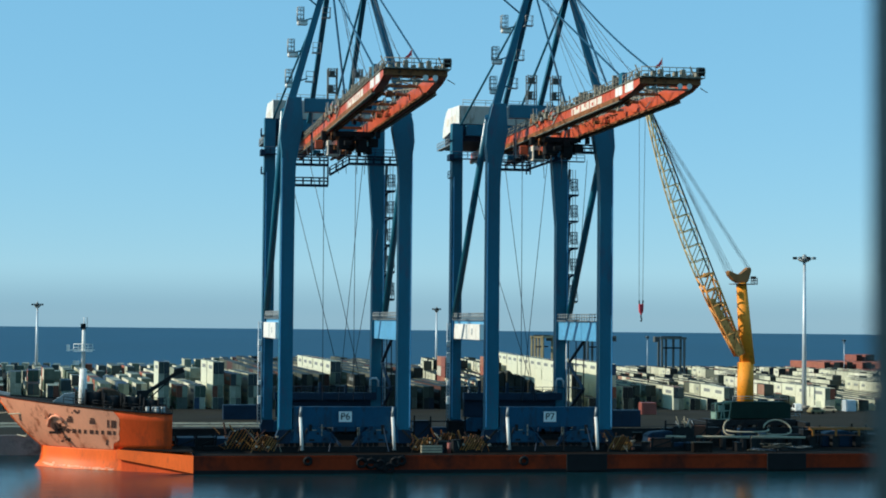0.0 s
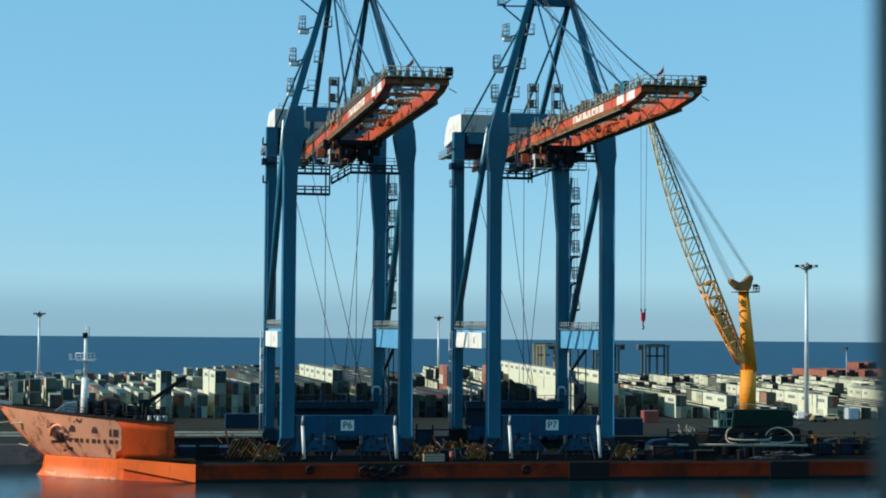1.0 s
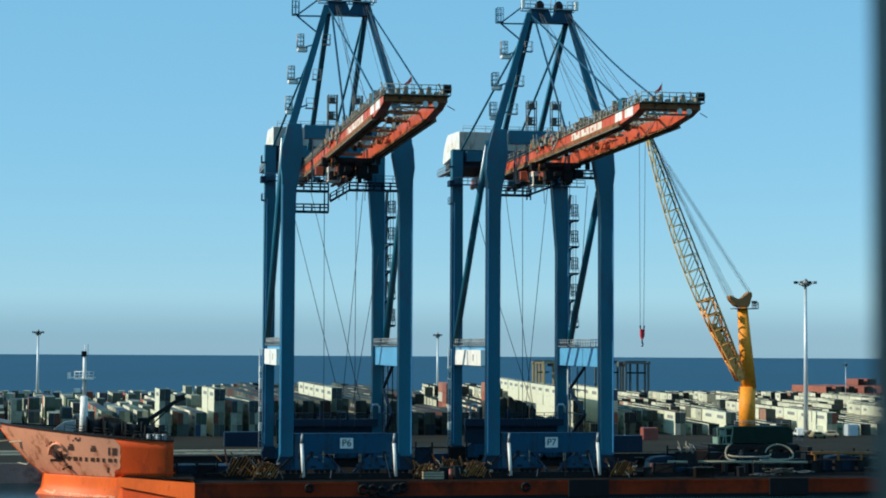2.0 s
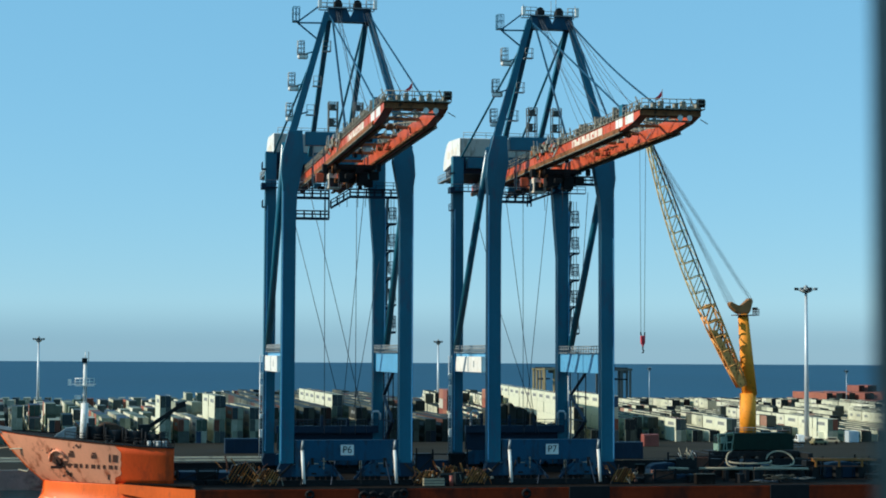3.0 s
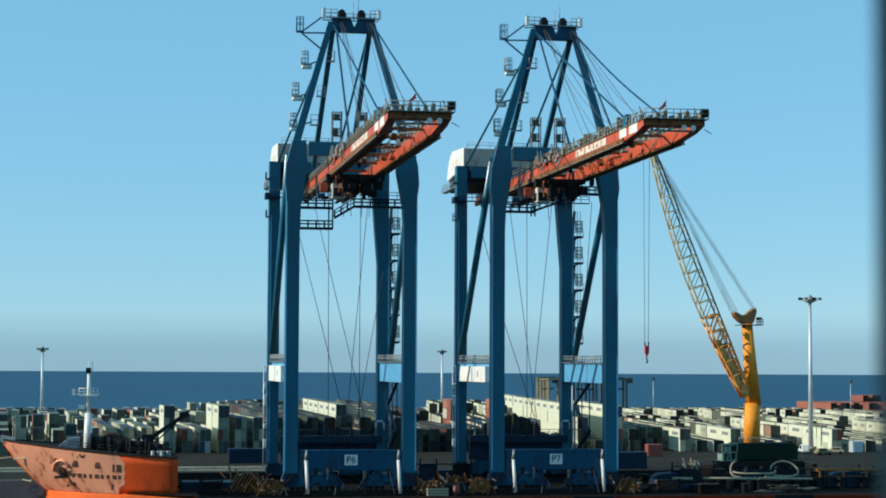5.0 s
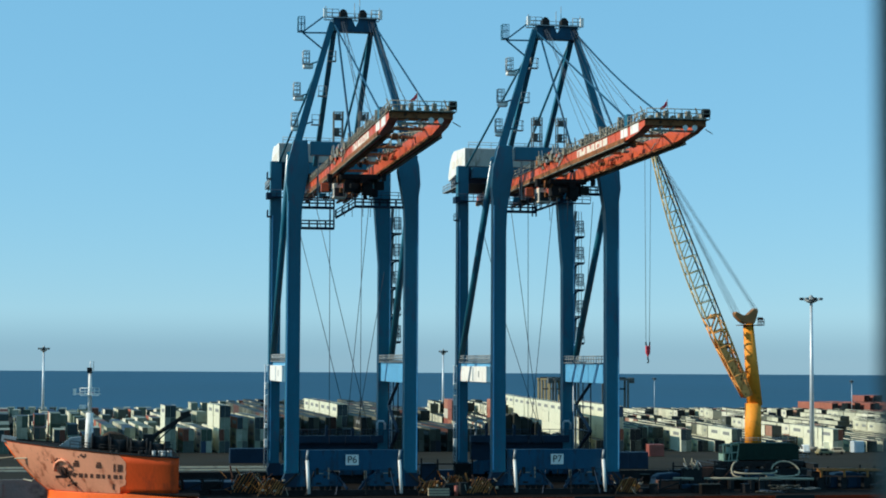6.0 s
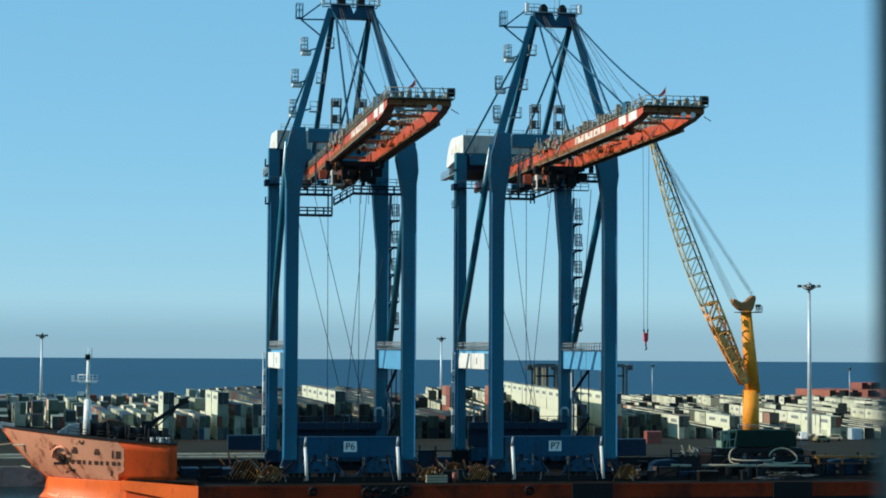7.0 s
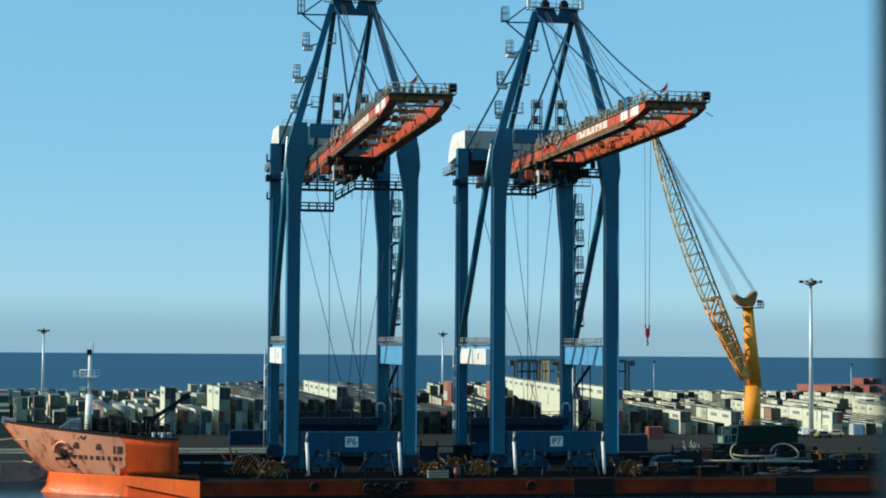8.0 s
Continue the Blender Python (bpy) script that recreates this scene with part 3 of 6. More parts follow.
            add_box(bm, (u - 0.6, v - 0.4, 55.1), (u + 0.1, v + 0.4, 56.2))
        part("access_tower", made(mastlet), CARRIER_G, crane)
    # boom
    for s in (-1, 1):
        x0, x1 = (s * BU, s * (BU - 1.15))
        gd = part("boom_girder", made(lambda bm: add_prism(bm, [(TIP, BZ + 0.95), (TIP + 3.0, BZ + 0.42), (TIP + 9.0, BZ), (BACK, BZ), (BACK, BZ + BH), (TIP, BZ + BH)], min(x0, x1), max(x0, x1), 0)), RED, crane, "orange-red box girder of the boom", 0.03)
        box("trolley_rail", (s * 2.75 - 0.25, TIP + 8.6, BZ - 0.28), (s * 2.75 + 0.25, BACK, BZ - 0.003), BOOM_BROWN, gd)
        # brown band: the girder's shaded lower part, painted rather than lit
        box("lower_flange", (s * BU - 0.2, TIP + 8.8, BZ - 0.12), (s * BU + 0.22, BACK, BZ + 0.42), BOOM_BROWN, gd, "brown lower flange, the underside's shade put into its colour")
        # khaki edge: light caught along the flange, given as colour
        box("edge_strip", (s * BU - 0.16, TIP + 8.8, BZ - 0.26), (s * BU + 0.3, BACK, BZ - 0.125), KHAKI, gd)
        for k in range(22):
            a = TIP + 9.5 + k * 4.0
            box("stiffener", (s * BU - 0.05, a, BZ + 0.42), (s * BU + 0.14, a + 0.12, BZ + BH - 0.03), RED, gd)
        # panels on the outer face
        fx = s * (BU + 0.02)
        for a, b in ((-59.3, -55.6), (-54.3, -51.0)):
            box("white_panel", (fx - 0.02, a, BZ + 0.5), (fx + 0.02, b, BZ + BH - 0.06), WHITE, gd, "white paint panel")
        pn = box("name_panel", (fx - 0.02, -44.5, BZ + 0.55), (fx + 0.02, -28.0, BZ + BH - 0.2), CREAM, gd, "cream panel with faded red marks")
        for a, b, c, d in ((-29.4, -28.9, 0.7, 1.5), (-31.6, -30.6, 1.4, 1.9), (-33.4, -32.9, 0.7, 1.6), (-35.9, -35.2, 1.2, 1.7), (-38.2, -37.7, 0.8, 1.8), (-40.0, -39.2, 0.9, 1.3), (-42.1, -41.7, 0.7, 1.7)):
            box("mark", (fx - 0.035, a, BZ + c * 0.8), (fx + 0.035, b, BZ + d * 0.9), RED, pn)

        def walkway(bm):
            x = s * (BU - 0.35)
            add_box(bm, (x - 0.55, TIP, BZ + BH - 0.02), (x + 0.45, BACK - 6, BZ + BH + 0.06))
            add_rail(bm, (x + s * 0.4, TIP, BZ + BH), (x + s * 0.4, BACK - 6, BZ + BH), 1.15, 1.5, 0.055)
            rnd = random.Random(7)
            v = TIP + 1.5
            while v < -1:
                h = rnd.choice((0.5, 0.7, 0.9, 1.7))
                add_box(bm, (x - 0.3, v, BZ + BH), (x + 0.2, v + rnd.uniform(0.25, 0.9), BZ + BH + h * rnd.uniform(0.6, 1.1)))
                if rnd.random() < 0.6:
                    add_beam(bm, (x + rnd.uniform(-0.3, 0.4), v, BZ + BH), (x + rnd.uniform(-0.5, 0.5), v + rnd.uniform(-1.5, 1.5), BZ + BH + rnd.uniform(0.8, 1.9)), 0.14, 0.18)
                v += rnd.uniform(0.7, 2.0) if v > -26 else rnd.uniform(1.2, 2.8)
            for v in (-22.0, -14.0, -20.6, -12.4):
                add_beam(bm, (x, v, BZ + BH), (x, v + 0.7, BZ + BH + 2.5), 0.16, 0.3)
        part("boom_walkway", made(walkway), KHAKI, gd, "grey walkway with railings and junction boxes")

    # end beam faces away from the sun; its brown carries that shadow
    tipb = part("boom_tip_beam", made(lambda bm: add_box(bm, (-BU + 1.16, TIP + 0.02, BZ + 0.98), (BU - 1.16, TIP + 1.3, BZ + BH - 0.02))), BOOM_BROWN, crane, "end beam of the boom, its shadow painted in as brown")
    box("end_plate", (-BU - 0.02, TIP - 0.14, BZ + 0.97), (BU + 0.02, TIP - 0.005, BZ + BH - 0.04), BOOM_BROWN, tipb)
    for u in (-2.2, -0.6):
        beam("knee", (u, TIP + 0.6, BZ + 0.45), (u + 0.7, TIP + 0.6, BZ + 0.97), 0.2, 0.2, GREY, tipb)
    beam("lower_bar", (-BU + 1.2, TIP + 0.6, BZ + 0.4), (BU - 1.2, TIP + 0.6, BZ + 0.4), 0.2, 0.24, KHAKI, tipb)

    def tip_gear(bm):
        add_box(bm, (-BU, TIP - 0.9, BZ + BH), (BU + 0.3, TIP + 1.5, BZ + BH + 0.1))
        add_rail(bm, (-BU, TIP - 0.85, BZ + BH + 0.1), (BU + 0.3, TIP - 0.85, BZ + BH + 0.1), 1.15, 0.9, 0.055)
        for k in range(8):
            u = -BU + 0.6 + k * 0.95
            add_box(bm, (u, TIP - 0.3, BZ + BH + 0.1), (u + 0.5, TIP + 0.6, BZ + BH + 0.5 + 0.3 * (k % 3)))
        add_tube(bm, (BU, TIP, BZ + 0.6), (BU + 1.0, TIP + 0.2, BZ + 0.1), 0.06, n=5)
    part("tip_walkway", made(tip_gear), KHAKI, tipb)
    part("warning_drum", made(lambda bm: add_tube(bm, (BU - 0.5, TIP - 0.3, BZ + BH + 0.9), (BU + 0.4, TIP - 0.3, BZ + BH + 0.9), 0.55, n=14)), BLACK, tipb, "black drum at the boom's end")
    for u in (1.2, 2.4):
        tube("floodlight", (u, TIP - 0.35, BZ + 0.72), (u, TIP + 0.15, BZ + 0.8), 0.36, WHITE, tipb, r2=0.2, n=14)
    mast = tube("flag_pole", (0.2, TIP + 4.0, BZ + BH), (0.2, TIP + 4.0, BZ + BH + 3.2), 0.05, GREY, crane)
    part("flag", made(lambda bm: add_prism(bm, [(-0.9, BZ + BH + 1.9), (-0.3, BZ + BH + 2.35), (0.16, BZ + BH + 3.0), (0.16, BZ + BH + 2.3), (-0.4, BZ + BH + 1.75)], TIP + 3.97, TIP + 4.03)), FLAG_RED, mast, "small faded red flag")
    for v in (-57.0, -47.5, -38.5, -27.0, -17.5, -6.0, 6.0, 18.0, 30.0, 42.0):
        beam("boom_crossbeam", (-BU + 1.16, v, BZ + 1.5), (BU - 1.16, v, BZ + 1.5), 0.3, 0.4, BOOM_BROWN, crane)
    for v, w in ((-55.5, 7.0), (-46.5, 7.0)):
        for e in (0, 1):
            beam("boom_lattice", (-BU + 1.2, v + w * e, BZ + 1.4), (BU - 1.2, v + w * (1 - e), BZ + 1.4), 0.13, 0.13, KHAKI, crane)
    # catwalk, pipes and drives between the girders
    rk = random.Random(9)
    walkway_in = box("inner_catwalk", (-2.5, -52.0, BZ + 0.75), (-1.6, -10.0, BZ + 0.87), KHAKI, crane, "narrow pale catwalk between the girders")
    for k in range(16):
        v = -50.0 + k * 2.6 + rk.uniform(-0.8, 0.8)
        tube("catwalk_post", (-1.65, v, BZ + 0.85), (-1.65 + rk.uniform(-0.2, 0.2), v, BZ + 1.9), 0.06, KHAKI, walkway_in, n=5)
    for k in range(34):
        v = -48.0 + 38.0 * (k / 34) ** 0.8 + rk.uniform(-1.0, 1.0)
        u, z = rk.uniform(-1.4, 2.2), rk.uniform(0.1, 1.6)
        if k % 2:
            box("drive_box", (u, v, BZ + z), (u + rk.uniform(0.3, 0.9), v + rk.uniform(0.4, 1.6), BZ + z + rk.uniform(0.25, 0.7)), rk.choice((BOOM_BROWN, DARK, KHAKI, DARK, RED)), crane, bevel=0.04)
        else:
            beam("pipe_run", (u, v, BZ + z), (u + rk.uniform(-0.9, 0.9), v + rk.uniform(1.0, 4.5), BZ + z + rk.uniform(-0.3, 0.3)), 0.12, 0.14, rk.choice((KHAKI, BOOM_BROWN, DARK, GREY)), crane)
    # trolley, cab and hanging gear beneath the boom at the legs
    tr = box("trolley", (-2.9, -7.0, BZ - 1.1), (2.9, -6.3, BZ - 0.35), DARK, crane, "dark trolley frame under the boom", 0.05)
    for a in (-3.4, 0.3):
        box("cross_member", (-2.9, a, BZ - 1.1), (2.9, a + 0.7, BZ - 0.35), DARK, tr, bevel=0.05)
    for e in (-2.5, 0.0, 2.5):
        box("side_member", (e - 0.35, -6.29, BZ - 1.0), (e + 0.35, 0.29, BZ - 0.4), DARK, tr, bevel=0.05)
    for u, v, z, a, b, c in ((-2.4, -6.5, -2.9, 1.6, 2.4, 1.6), (0.6, -5.0, -3.2, 1.5, 2.0, 1.9), (-0.6, -2.5, -2.4, 1.2, 2.2, 1.1)):
        box("winch", (u, v, BZ + z), (u + a, v + b, BZ + z + c), DARK, tr, bevel=0.05)
    cab = box("operator_cab", (-3.6, -2.2, BZ - 3.6), (-1.6, 0.6, BZ - 1.31), CREAM, crane, "small operator cab with dark glass", 0.06)
    box("cab_window", (-3.4, -2.24, BZ - 3.4), (-1.8, -2.2, BZ - 2.0), GLASS, cab)
    box("side_window", (-3.64, -1.9, BZ - 3.3), (-3.6, 0.2, BZ - 2.1), GLASS, cab)
    box("spare_reel", (-5.4, -1.0, BZ - 2.6), (-4.2, 0.4, BZ - 1.2), RED, crane, bevel=0.1)
    for s in (-1, 1):
        for e in (0.9, 2.2):
            tube("hoist_rope", (s * e, -3.0, BZ - 0.4), (s * e * 0.9, -3.2, BZ - 6.5), 0.05, ROPE, tr, n=5)

    for k in range(6):
        v = -30.0 + k * 2.6
        part("cable_loop", made(lambda bm: add_path(bm, [(1.7 + 0.2 * math.sin(k * 2.0), v + e * 1.6, BZ + 0.9 - (0.7 + 0.3 * math.sin(k)) * math.sin(math.pi * e)) for e in (0, 0.2, 0.4, 0.6, 0.8, 1.0)], 0.055, 5)), BOOM_BROWN, crane)
    for k in range(7):
        v = -22.0 + k * 2.7
        box("side_box", (-BU - 0.5, v, BZ + BH - 0.1), (-BU + 0.3, v + 1.1 + 0.5 * math.sin(k * 3), BZ + BH + 0.5 + 0.4 * math.cos(k * 2)), (KHAKI, GREY, BOOM_BROWN)[k % 3], crane, bevel=0.05)
    rc = random.Random(31)
    for k in range(26):
        v, z, n = rc.uniform(-19, -3), rc.uniform(0.7, 2.9), rc.uniform(0.3, 1.0)
        x = -BU - rc.uniform(0.1, 0.5)
        if k % 3:
            box("hinge_gear", (x, v, BZ + z), (x + 0.6, v + n * 1.3, BZ + z + n * 0.8), rc.choice((KHAKI, GREY, BOOM_BROWN, DARK, RED)), crane, bevel=0.05)
        else:
            beam("hinge_rod", (x, v, BZ + z - 0.4), (x + 0.3, v + rc.uniform(-2, 2), BZ + z + rc.uniform(0.6, 1.6)), 0.14, 0.16, rc.choice((KHAKI, GREY, DARK)), crane)
    rg = random.Random(5)
    for k in range(9):
        v = -9.0 + k * 2.2
        part("festoon_loop", made(lambda bm: add_path(bm, [(-3.3 + 0.25 * math.sin(k), v + e * 1.1, BZ - 0.3 - 1.5 * math.sin(math.pi * e)) for e in (0, 0.2, 0.4, 0.6, 0.8, 1.0)], 0.09, 6)), BLACK, tr)
    for k in range(20):
        u, v, z = rg.uniform(-5.5, 4.0), rg.uniform(-12, 14), rg.uniform(-3.0, -1.6)
        box("gear_box", (u, v, BZ + z), (u + rg.uniform(0.5, 1.4), v + rg.uniform(0.5, 1.6), BZ + z + rg.uniform(0.5, 1.3)), rg.choice((DARK, DARK, RED, DARK, BOOM_BROWN, BLUE)), tr, bevel=0.05)
    for u in (-5.6, -2.0, 2.4):
        beam("hanger", (u, 0.9, BZ - 3.0), (u, 0.9, BZ + 3.2), 0.16, 0.16, GREY, tr)
    # walkways between the legs
    def low_walk(bm):
        def run(p, q):
            add_beam(bm, p, q, 1.0, 0.36)
            for e in (-0.5, 0.5):
                add_rail(bm, (p[0], p[1] + e, p[2] + 0.1), (q[0], q[1] + e, q[2] + 0.1), 1.1, 1.1, 0.075)
        if words == "P6":
            run((-8.1, 2.0, 40.1), (-3.0, 2.0, 40.1))
        # sloping flight between the two levels
        a, b, top = (-2.7, 0.3, 43.6) if words == "P6" else (-3.4, 4.6, 46.3)
        run((a, 2.0, 41.8 if words == "P6" else 43.4), (b, 2.0, top))
        run((-8.1, 2.0, 43.3), (-3.0, 2.0, 43.3))
        run((b, 2.0, top), (8.0, 2.0, top))
        low = 40.1 if words == "P6" else 42.6
        for p, q in (((-3.0, 2.0, low), (-3.0, 2.0, 44.3)), ((-3.6, 2.0, low), (-3.6, 2.0, 44.3)), ((-5.6, 2.0, 43.4), (-5.6, 2.0, 48.3)), ((b, 2.0, top), (b, 2.0, 48.3))):
            add_tube(bm, p, q, 0.12, n=6)
    part("service_walkway", made(low_walk), BLUE_DARK, crane, "dark service walkway slung below the boom")

    def rear_walk(bm):
        for z in (47.0,):
            add_box(bm, (-11.2, G - 1.9, z), (12.4, G - 1.0, z + 0.15))
            add_rail(bm, (-11.2, G - 1.85, z + 0.1), (12.4, G - 1.85, z + 0.1), 1.15, 1.4, 0.055)
        add_box(bm, (-11.4, G - 2.0, 46.8), (-10.6, G + 0.5, 47.8))
        for z, w in ((50.2, 0.6), (43.8, 0.5)):
            add_box(bm, (-10.6 - w, G - 1.2, z), (-10.5, G + 1.2, z + 0.12))
            add_rail(bm, (-10.6 - w, G - 1.2, z + 0.1), (-10.6 - w, G + 1.2, z + 0.1), 1.1, 0.8, 0.05)
    part("rear_walkway", made(rear_walk), BLUE_DARK, crane)
    # machinery house
    house = part("machinery_house", made(lambda bm: add_prism(bm, [(30.2, 53.4), (45.6, 52.2), (45.9, 52.9), (45.4, 54.0), (44.2, 55.4), (42.6, 56.6), (40.6, 57.1), (30.2, 56.6)], -9.2, 7.6, 0)), WHITE, crane, "white machinery house with sloped rear roof", 0.06)
    part("house_walkway", made(lambda bm: (add_box(bm, (-10.2, 29.8, 50.0), (-9.21, 46.0, 50.15)), add_rail(bm, (-10.15, 29.8, 50.1), (-10.15, 46.0, 50.1), 1.15, 1.6, 0.055), add_rail(bm, (-8.5, 30.3, 56.6), (7.5, 30.3, 56.6), 1.0, 1.8, 0.05))), GREY, house)
    part("house_base", made(lambda bm: add_prism(bm, [(30.0, 50.4), (44.8, 50.0), (44.8, 52.2), (30.0, 53.35)], -8.9, 7.4, 0)), BLUE_DARK, house, "dark blue steel base frame")
    # thin front plate: the white wall's shade, as a darker colour
    box("shaded_front", (-9.12, 30.16, 53.45), (7.52, 30.195, 56.5), HOUSE_FRONT, house, "front of the white house, its shade put in as beige-grey")
    for k in range(3):
        box("louvre", (-9.24, 33.0 + k * 3.4, 54.0), (-9.2, 35.0 + k * 3.4, 55.3), CREAM, house)
    stair_tower(crane, lean)
    # sills, bogies, signs
    fsill = box("front_sill_beam", (-8.2, -0.8, 3.0), (8.2, 0.8, 6.1), BLUE_DEEP, crane, bevel=0.04)
    plate = box("number_plate", (-1.2, -0.84, 3.8), (0.8, -0.805, 5.4), WHITE, fsill, "white plate with black crane number")
    text_part("crane_number", words, 1.5, pose(-0.2, -0.87, 4.6, 90, 0, 0), BLACK, plate, "black painted crane number")
    rsill = box("rear_sill_beam", (-8.2, G - 0.8, 3.0), (8.2, G + 0.8, 6.1), BLUE_DARK, crane, bevel=0.04)

    for k in range(9):
        a = -7.6 + k * 1.85
        box("sill_bracket", (a, -1.05, 2.1 + 0.4 * math.sin(k * 2.3)), (a + 0.3 + 0.25 * math.cos(k), -0.81, 3.2 + 0.25 * math.sin(k)), (BLUE_DARK, DARK, KHAKI)[k % 3], fsill)
    for k in range(4):
        beam("lashing_bar", (-6.0 + k * 3.9, -1.1, 2.9), (-7.4 + k * 4.6, -2.0, -0.6), 0.12, 0.14, (DARK, BLUE_DARK)[k % 2], fsill)

    def catwalk(bm):
        add_box(bm, (-8.6, G - 2.2, 6.0), (8.6, G - 0.81, 7.2))
        add_rail(bm, (-8.6, G - 2.15, 7.2), (8.6, G - 2.15, 7.2), 1.0, 1.6, 0.05)
        for k, h in ((-6.0, 2.6), (-1.2, 2.2), (3.2, 1.8)):
            add_box(bm, (k, G - 2.0, 6.7), (k + 0.45, G - 1.4, 6.7 + h))
    part("sill_catwalk", made(catwalk), BLUE_DARK, rsill)
    for v in (0.0, G):
        for s in (-1, 1):
            bogie(crane, s * 5.6, v)
    for s in (-1, 1):
        cover = part("bogie_cover", made(lambda bm: add_prism(bm, [(s * 2.3, 0.75), (s * 8.1, 0.6), (s * 8.1, 2.97), (s * 4.2, 2.97), (s * 3.3, 2.2), (s * 2.6, 1.6)], -0.95, -0.86)), BLUE_DEEP, crane, "deep blue cover plate over the wheels")
        for a, z, w, h, m2 in ((3.4, 1.0, 0.5, 0.4, BLUE_DARK), (4.4, 1.9, 0.35, 0.35, DARK), (5.3, 0.9, 0.8, 0.3, DARK), (6.1, 2.0, 0.5, 0.5, BLUE_DARK), (6.9, 1.1, 0.35, 0.6, DARK), (5.0, 2.5, 0.9, 0.14, KHAKI)):
            box("access_hatch", (s * a - w / 2, -1.02, z), (s * a + w / 2, -0.951, z + h), m2, cover)
        beam("bogie_strut", (s * 2.2, -0.9, 0.9), (s * 4.4, -0.9, 2.9), 0.3, 0.35, BLUE_DEEP, crane)
    for s in (-1, 1):
        part("leg_foot", made(lambda bm: add_prism(bm, [(s * a + lean, z) for a, z in ((10.1, 2.6), (10.5, 1.6), (10.3, 0.55), (8.4, 0.55), (8.2, 2.6))], -1.0, 1.0)), BLUE_DARK, crane)
        part("leg_foot", made(lambda bm: add_prism(bm, [(s * a + lean, z) for a, z in ((10.1, 2.6), (10.5, 1.6), (10.3, 0.55), (8.4, 0.55), (8.2, 2.6))], G - 1.0, G + 1.0)), BLUE_DARK, crane)
    for u in (-7.1, 7.05):
        tube("tie_down_post", (u - 0.05, -1.5, 4.6), (u + 0.25, -1.7, -0.45), 0.25, WHITE, crane, "white painted tie-down post", n=12)
        tube("post_collar", (u - 0.12, -1.5, 4.6), (u + 0.05, -1.45, 6.1), 0.18, GREY, crane, n=10)
    for s in (-1, 1):
        beam("sea_fastening", (s * 3.2, 0.0, 2.9), (s * 0.9, -1.2, 0.2), 0.35, 0.35, BLUE_DARK, crane)
        beam("sea_fastening", (s * 8.6, -0.9, 2.6), (s * 11.6, -1.4, -0.3), 0.3, 0.3, DARK, crane)
    # ladder and cabinet at the landward leg
    for u in (-11.0 + lean, 9.9 + lean):
        def lad(bm, u=u):
            for e in (0, 0.5):
                add_tube(bm, (u + e, G - 1.2, 2.0), (u + e, G - 1.2, 19.0), 0.1, n=5)
            for k in range(28):
                add_tube(bm, (u, G - 1.2, 2.4 + k * 0.6), (u + 0.5, G - 1.2, 2.4 + k * 0.6), 0.035, n=4)
        part("ladder", made(lad), GALV, crane)
    for z, h in ((5.2, 1.4), (8.4, 0.8), (12.2, 1.8), (15.0, 1.0)):
        box("junction_box", (-11.05 + lean, G - 1.5, z), (-10.5 + lean, G - 0.8, z + h), WHITE, crane, "small white junction box", 0.05)
    sgn = box("service_cabinet", (-10.5 + lean, 2.5, 16.4), (-9.77 + lean, 24.0, 18.9), WHITE, crane, "white cabinets on the portal beam", 0.04)
    box("cabinet_mark", (-10.53 + lean, 8.0, 17.2), (-10.5 + lean, 8.8, 18.2), GREY, sgn)
    box("cabinet_gap", (-10.52 + lean, 13.0, 16.5), (-10.49 + lean, 13.5, 18.8), BLUE, sgn)

    for u in (-6.0, 9.2):
        part("vent_pipe", made(lambda bm: add_path(bm, [(u - 1.6, G - 1.6, 7.1), (u - 1.6, G - 1.6, 9.2), (u - 1.3, G - 1.6, 9.6), (u - 0.6, G - 1.6, 9.6), (u - 0.3, G - 1.6, 9.2), (u - 0.3, G - 1.6, 8.2)], 0.2)), GALV, rsill)
    # stairs from the deck to the portal, beside the landward leg
    ss = beam("side_stair", (9.15, 24.6, 0.2), (9.15, 24.6, 16.2), 0.16, 0.16, DARK, crane, "dark zigzag stairs between the legs")
    beam("stair_post", (9.15, 14.4, 0.2), (9.15, 14.4, 16.2), 0.16, 0.16, DARK, ss)
    beam("stair_post", (9.15, 19.5, 0.2), (9.15, 19.5, 16.2), 0.14, 0.14, DARK, ss)
    for k in range(4):
        a, b = (24.4, 14.6) if k % 2 else (14.6, 24.4)
        beam("stair_flight", (9.15, a, 0.4 + k * 4.0), (9.15, b, 4.2 + k * 4.0), 0.5, 0.22, BLUE_DARK, ss)
        beam("stair_landing", (9.15, 14.2, 4.3 + k * 4.0), (9.15, 24.8, 4.3 + k * 4.0), 0.5, 0.14, BLUE_DARK, ss)
    # ropes from the boom to the deck
    lines = {"P6": (((-7.25, 40.0), (-0.45, 13.6)), ((-2.5, 47.5), (-2.25, 6.5)), ((-5.5, 47.5), (4.6, 6.5)), ((2.66, 47.5), (2.7, 6.5)), ((4.1, 47.5), (0.3, 6.5)), ((6.4, 34.0), (2.2, 9.0))),
             "P7": (((-5.3, 47.5), (0.2, 6.5)), ((-2.05, 47.5), (-1.95, 6.5)), ((2.35, 47.5), (-1.75, 6.5)), ((-8.2, 33.3), (0.7, 6.5)), ((8.9, 46.0), (8.0, 33.0)), ((-9.6, 41.0), (-8.2, 35.8)))}
    for p, q in lines[words]:
        tube("slack_rope", (p[0], 12.0, p[1]), (q[0], 12.0, q[1]), 0.055, ROPE, crane, n=5)
    return crane


quay_crane("P6", at(0, 0, RAIL_Z), -0.3)
quay_crane("P7", at(32.15, 0.11, RAIL_Z), -0.38)


# ---- the ship that carries them ----
DECKZ = 2.72
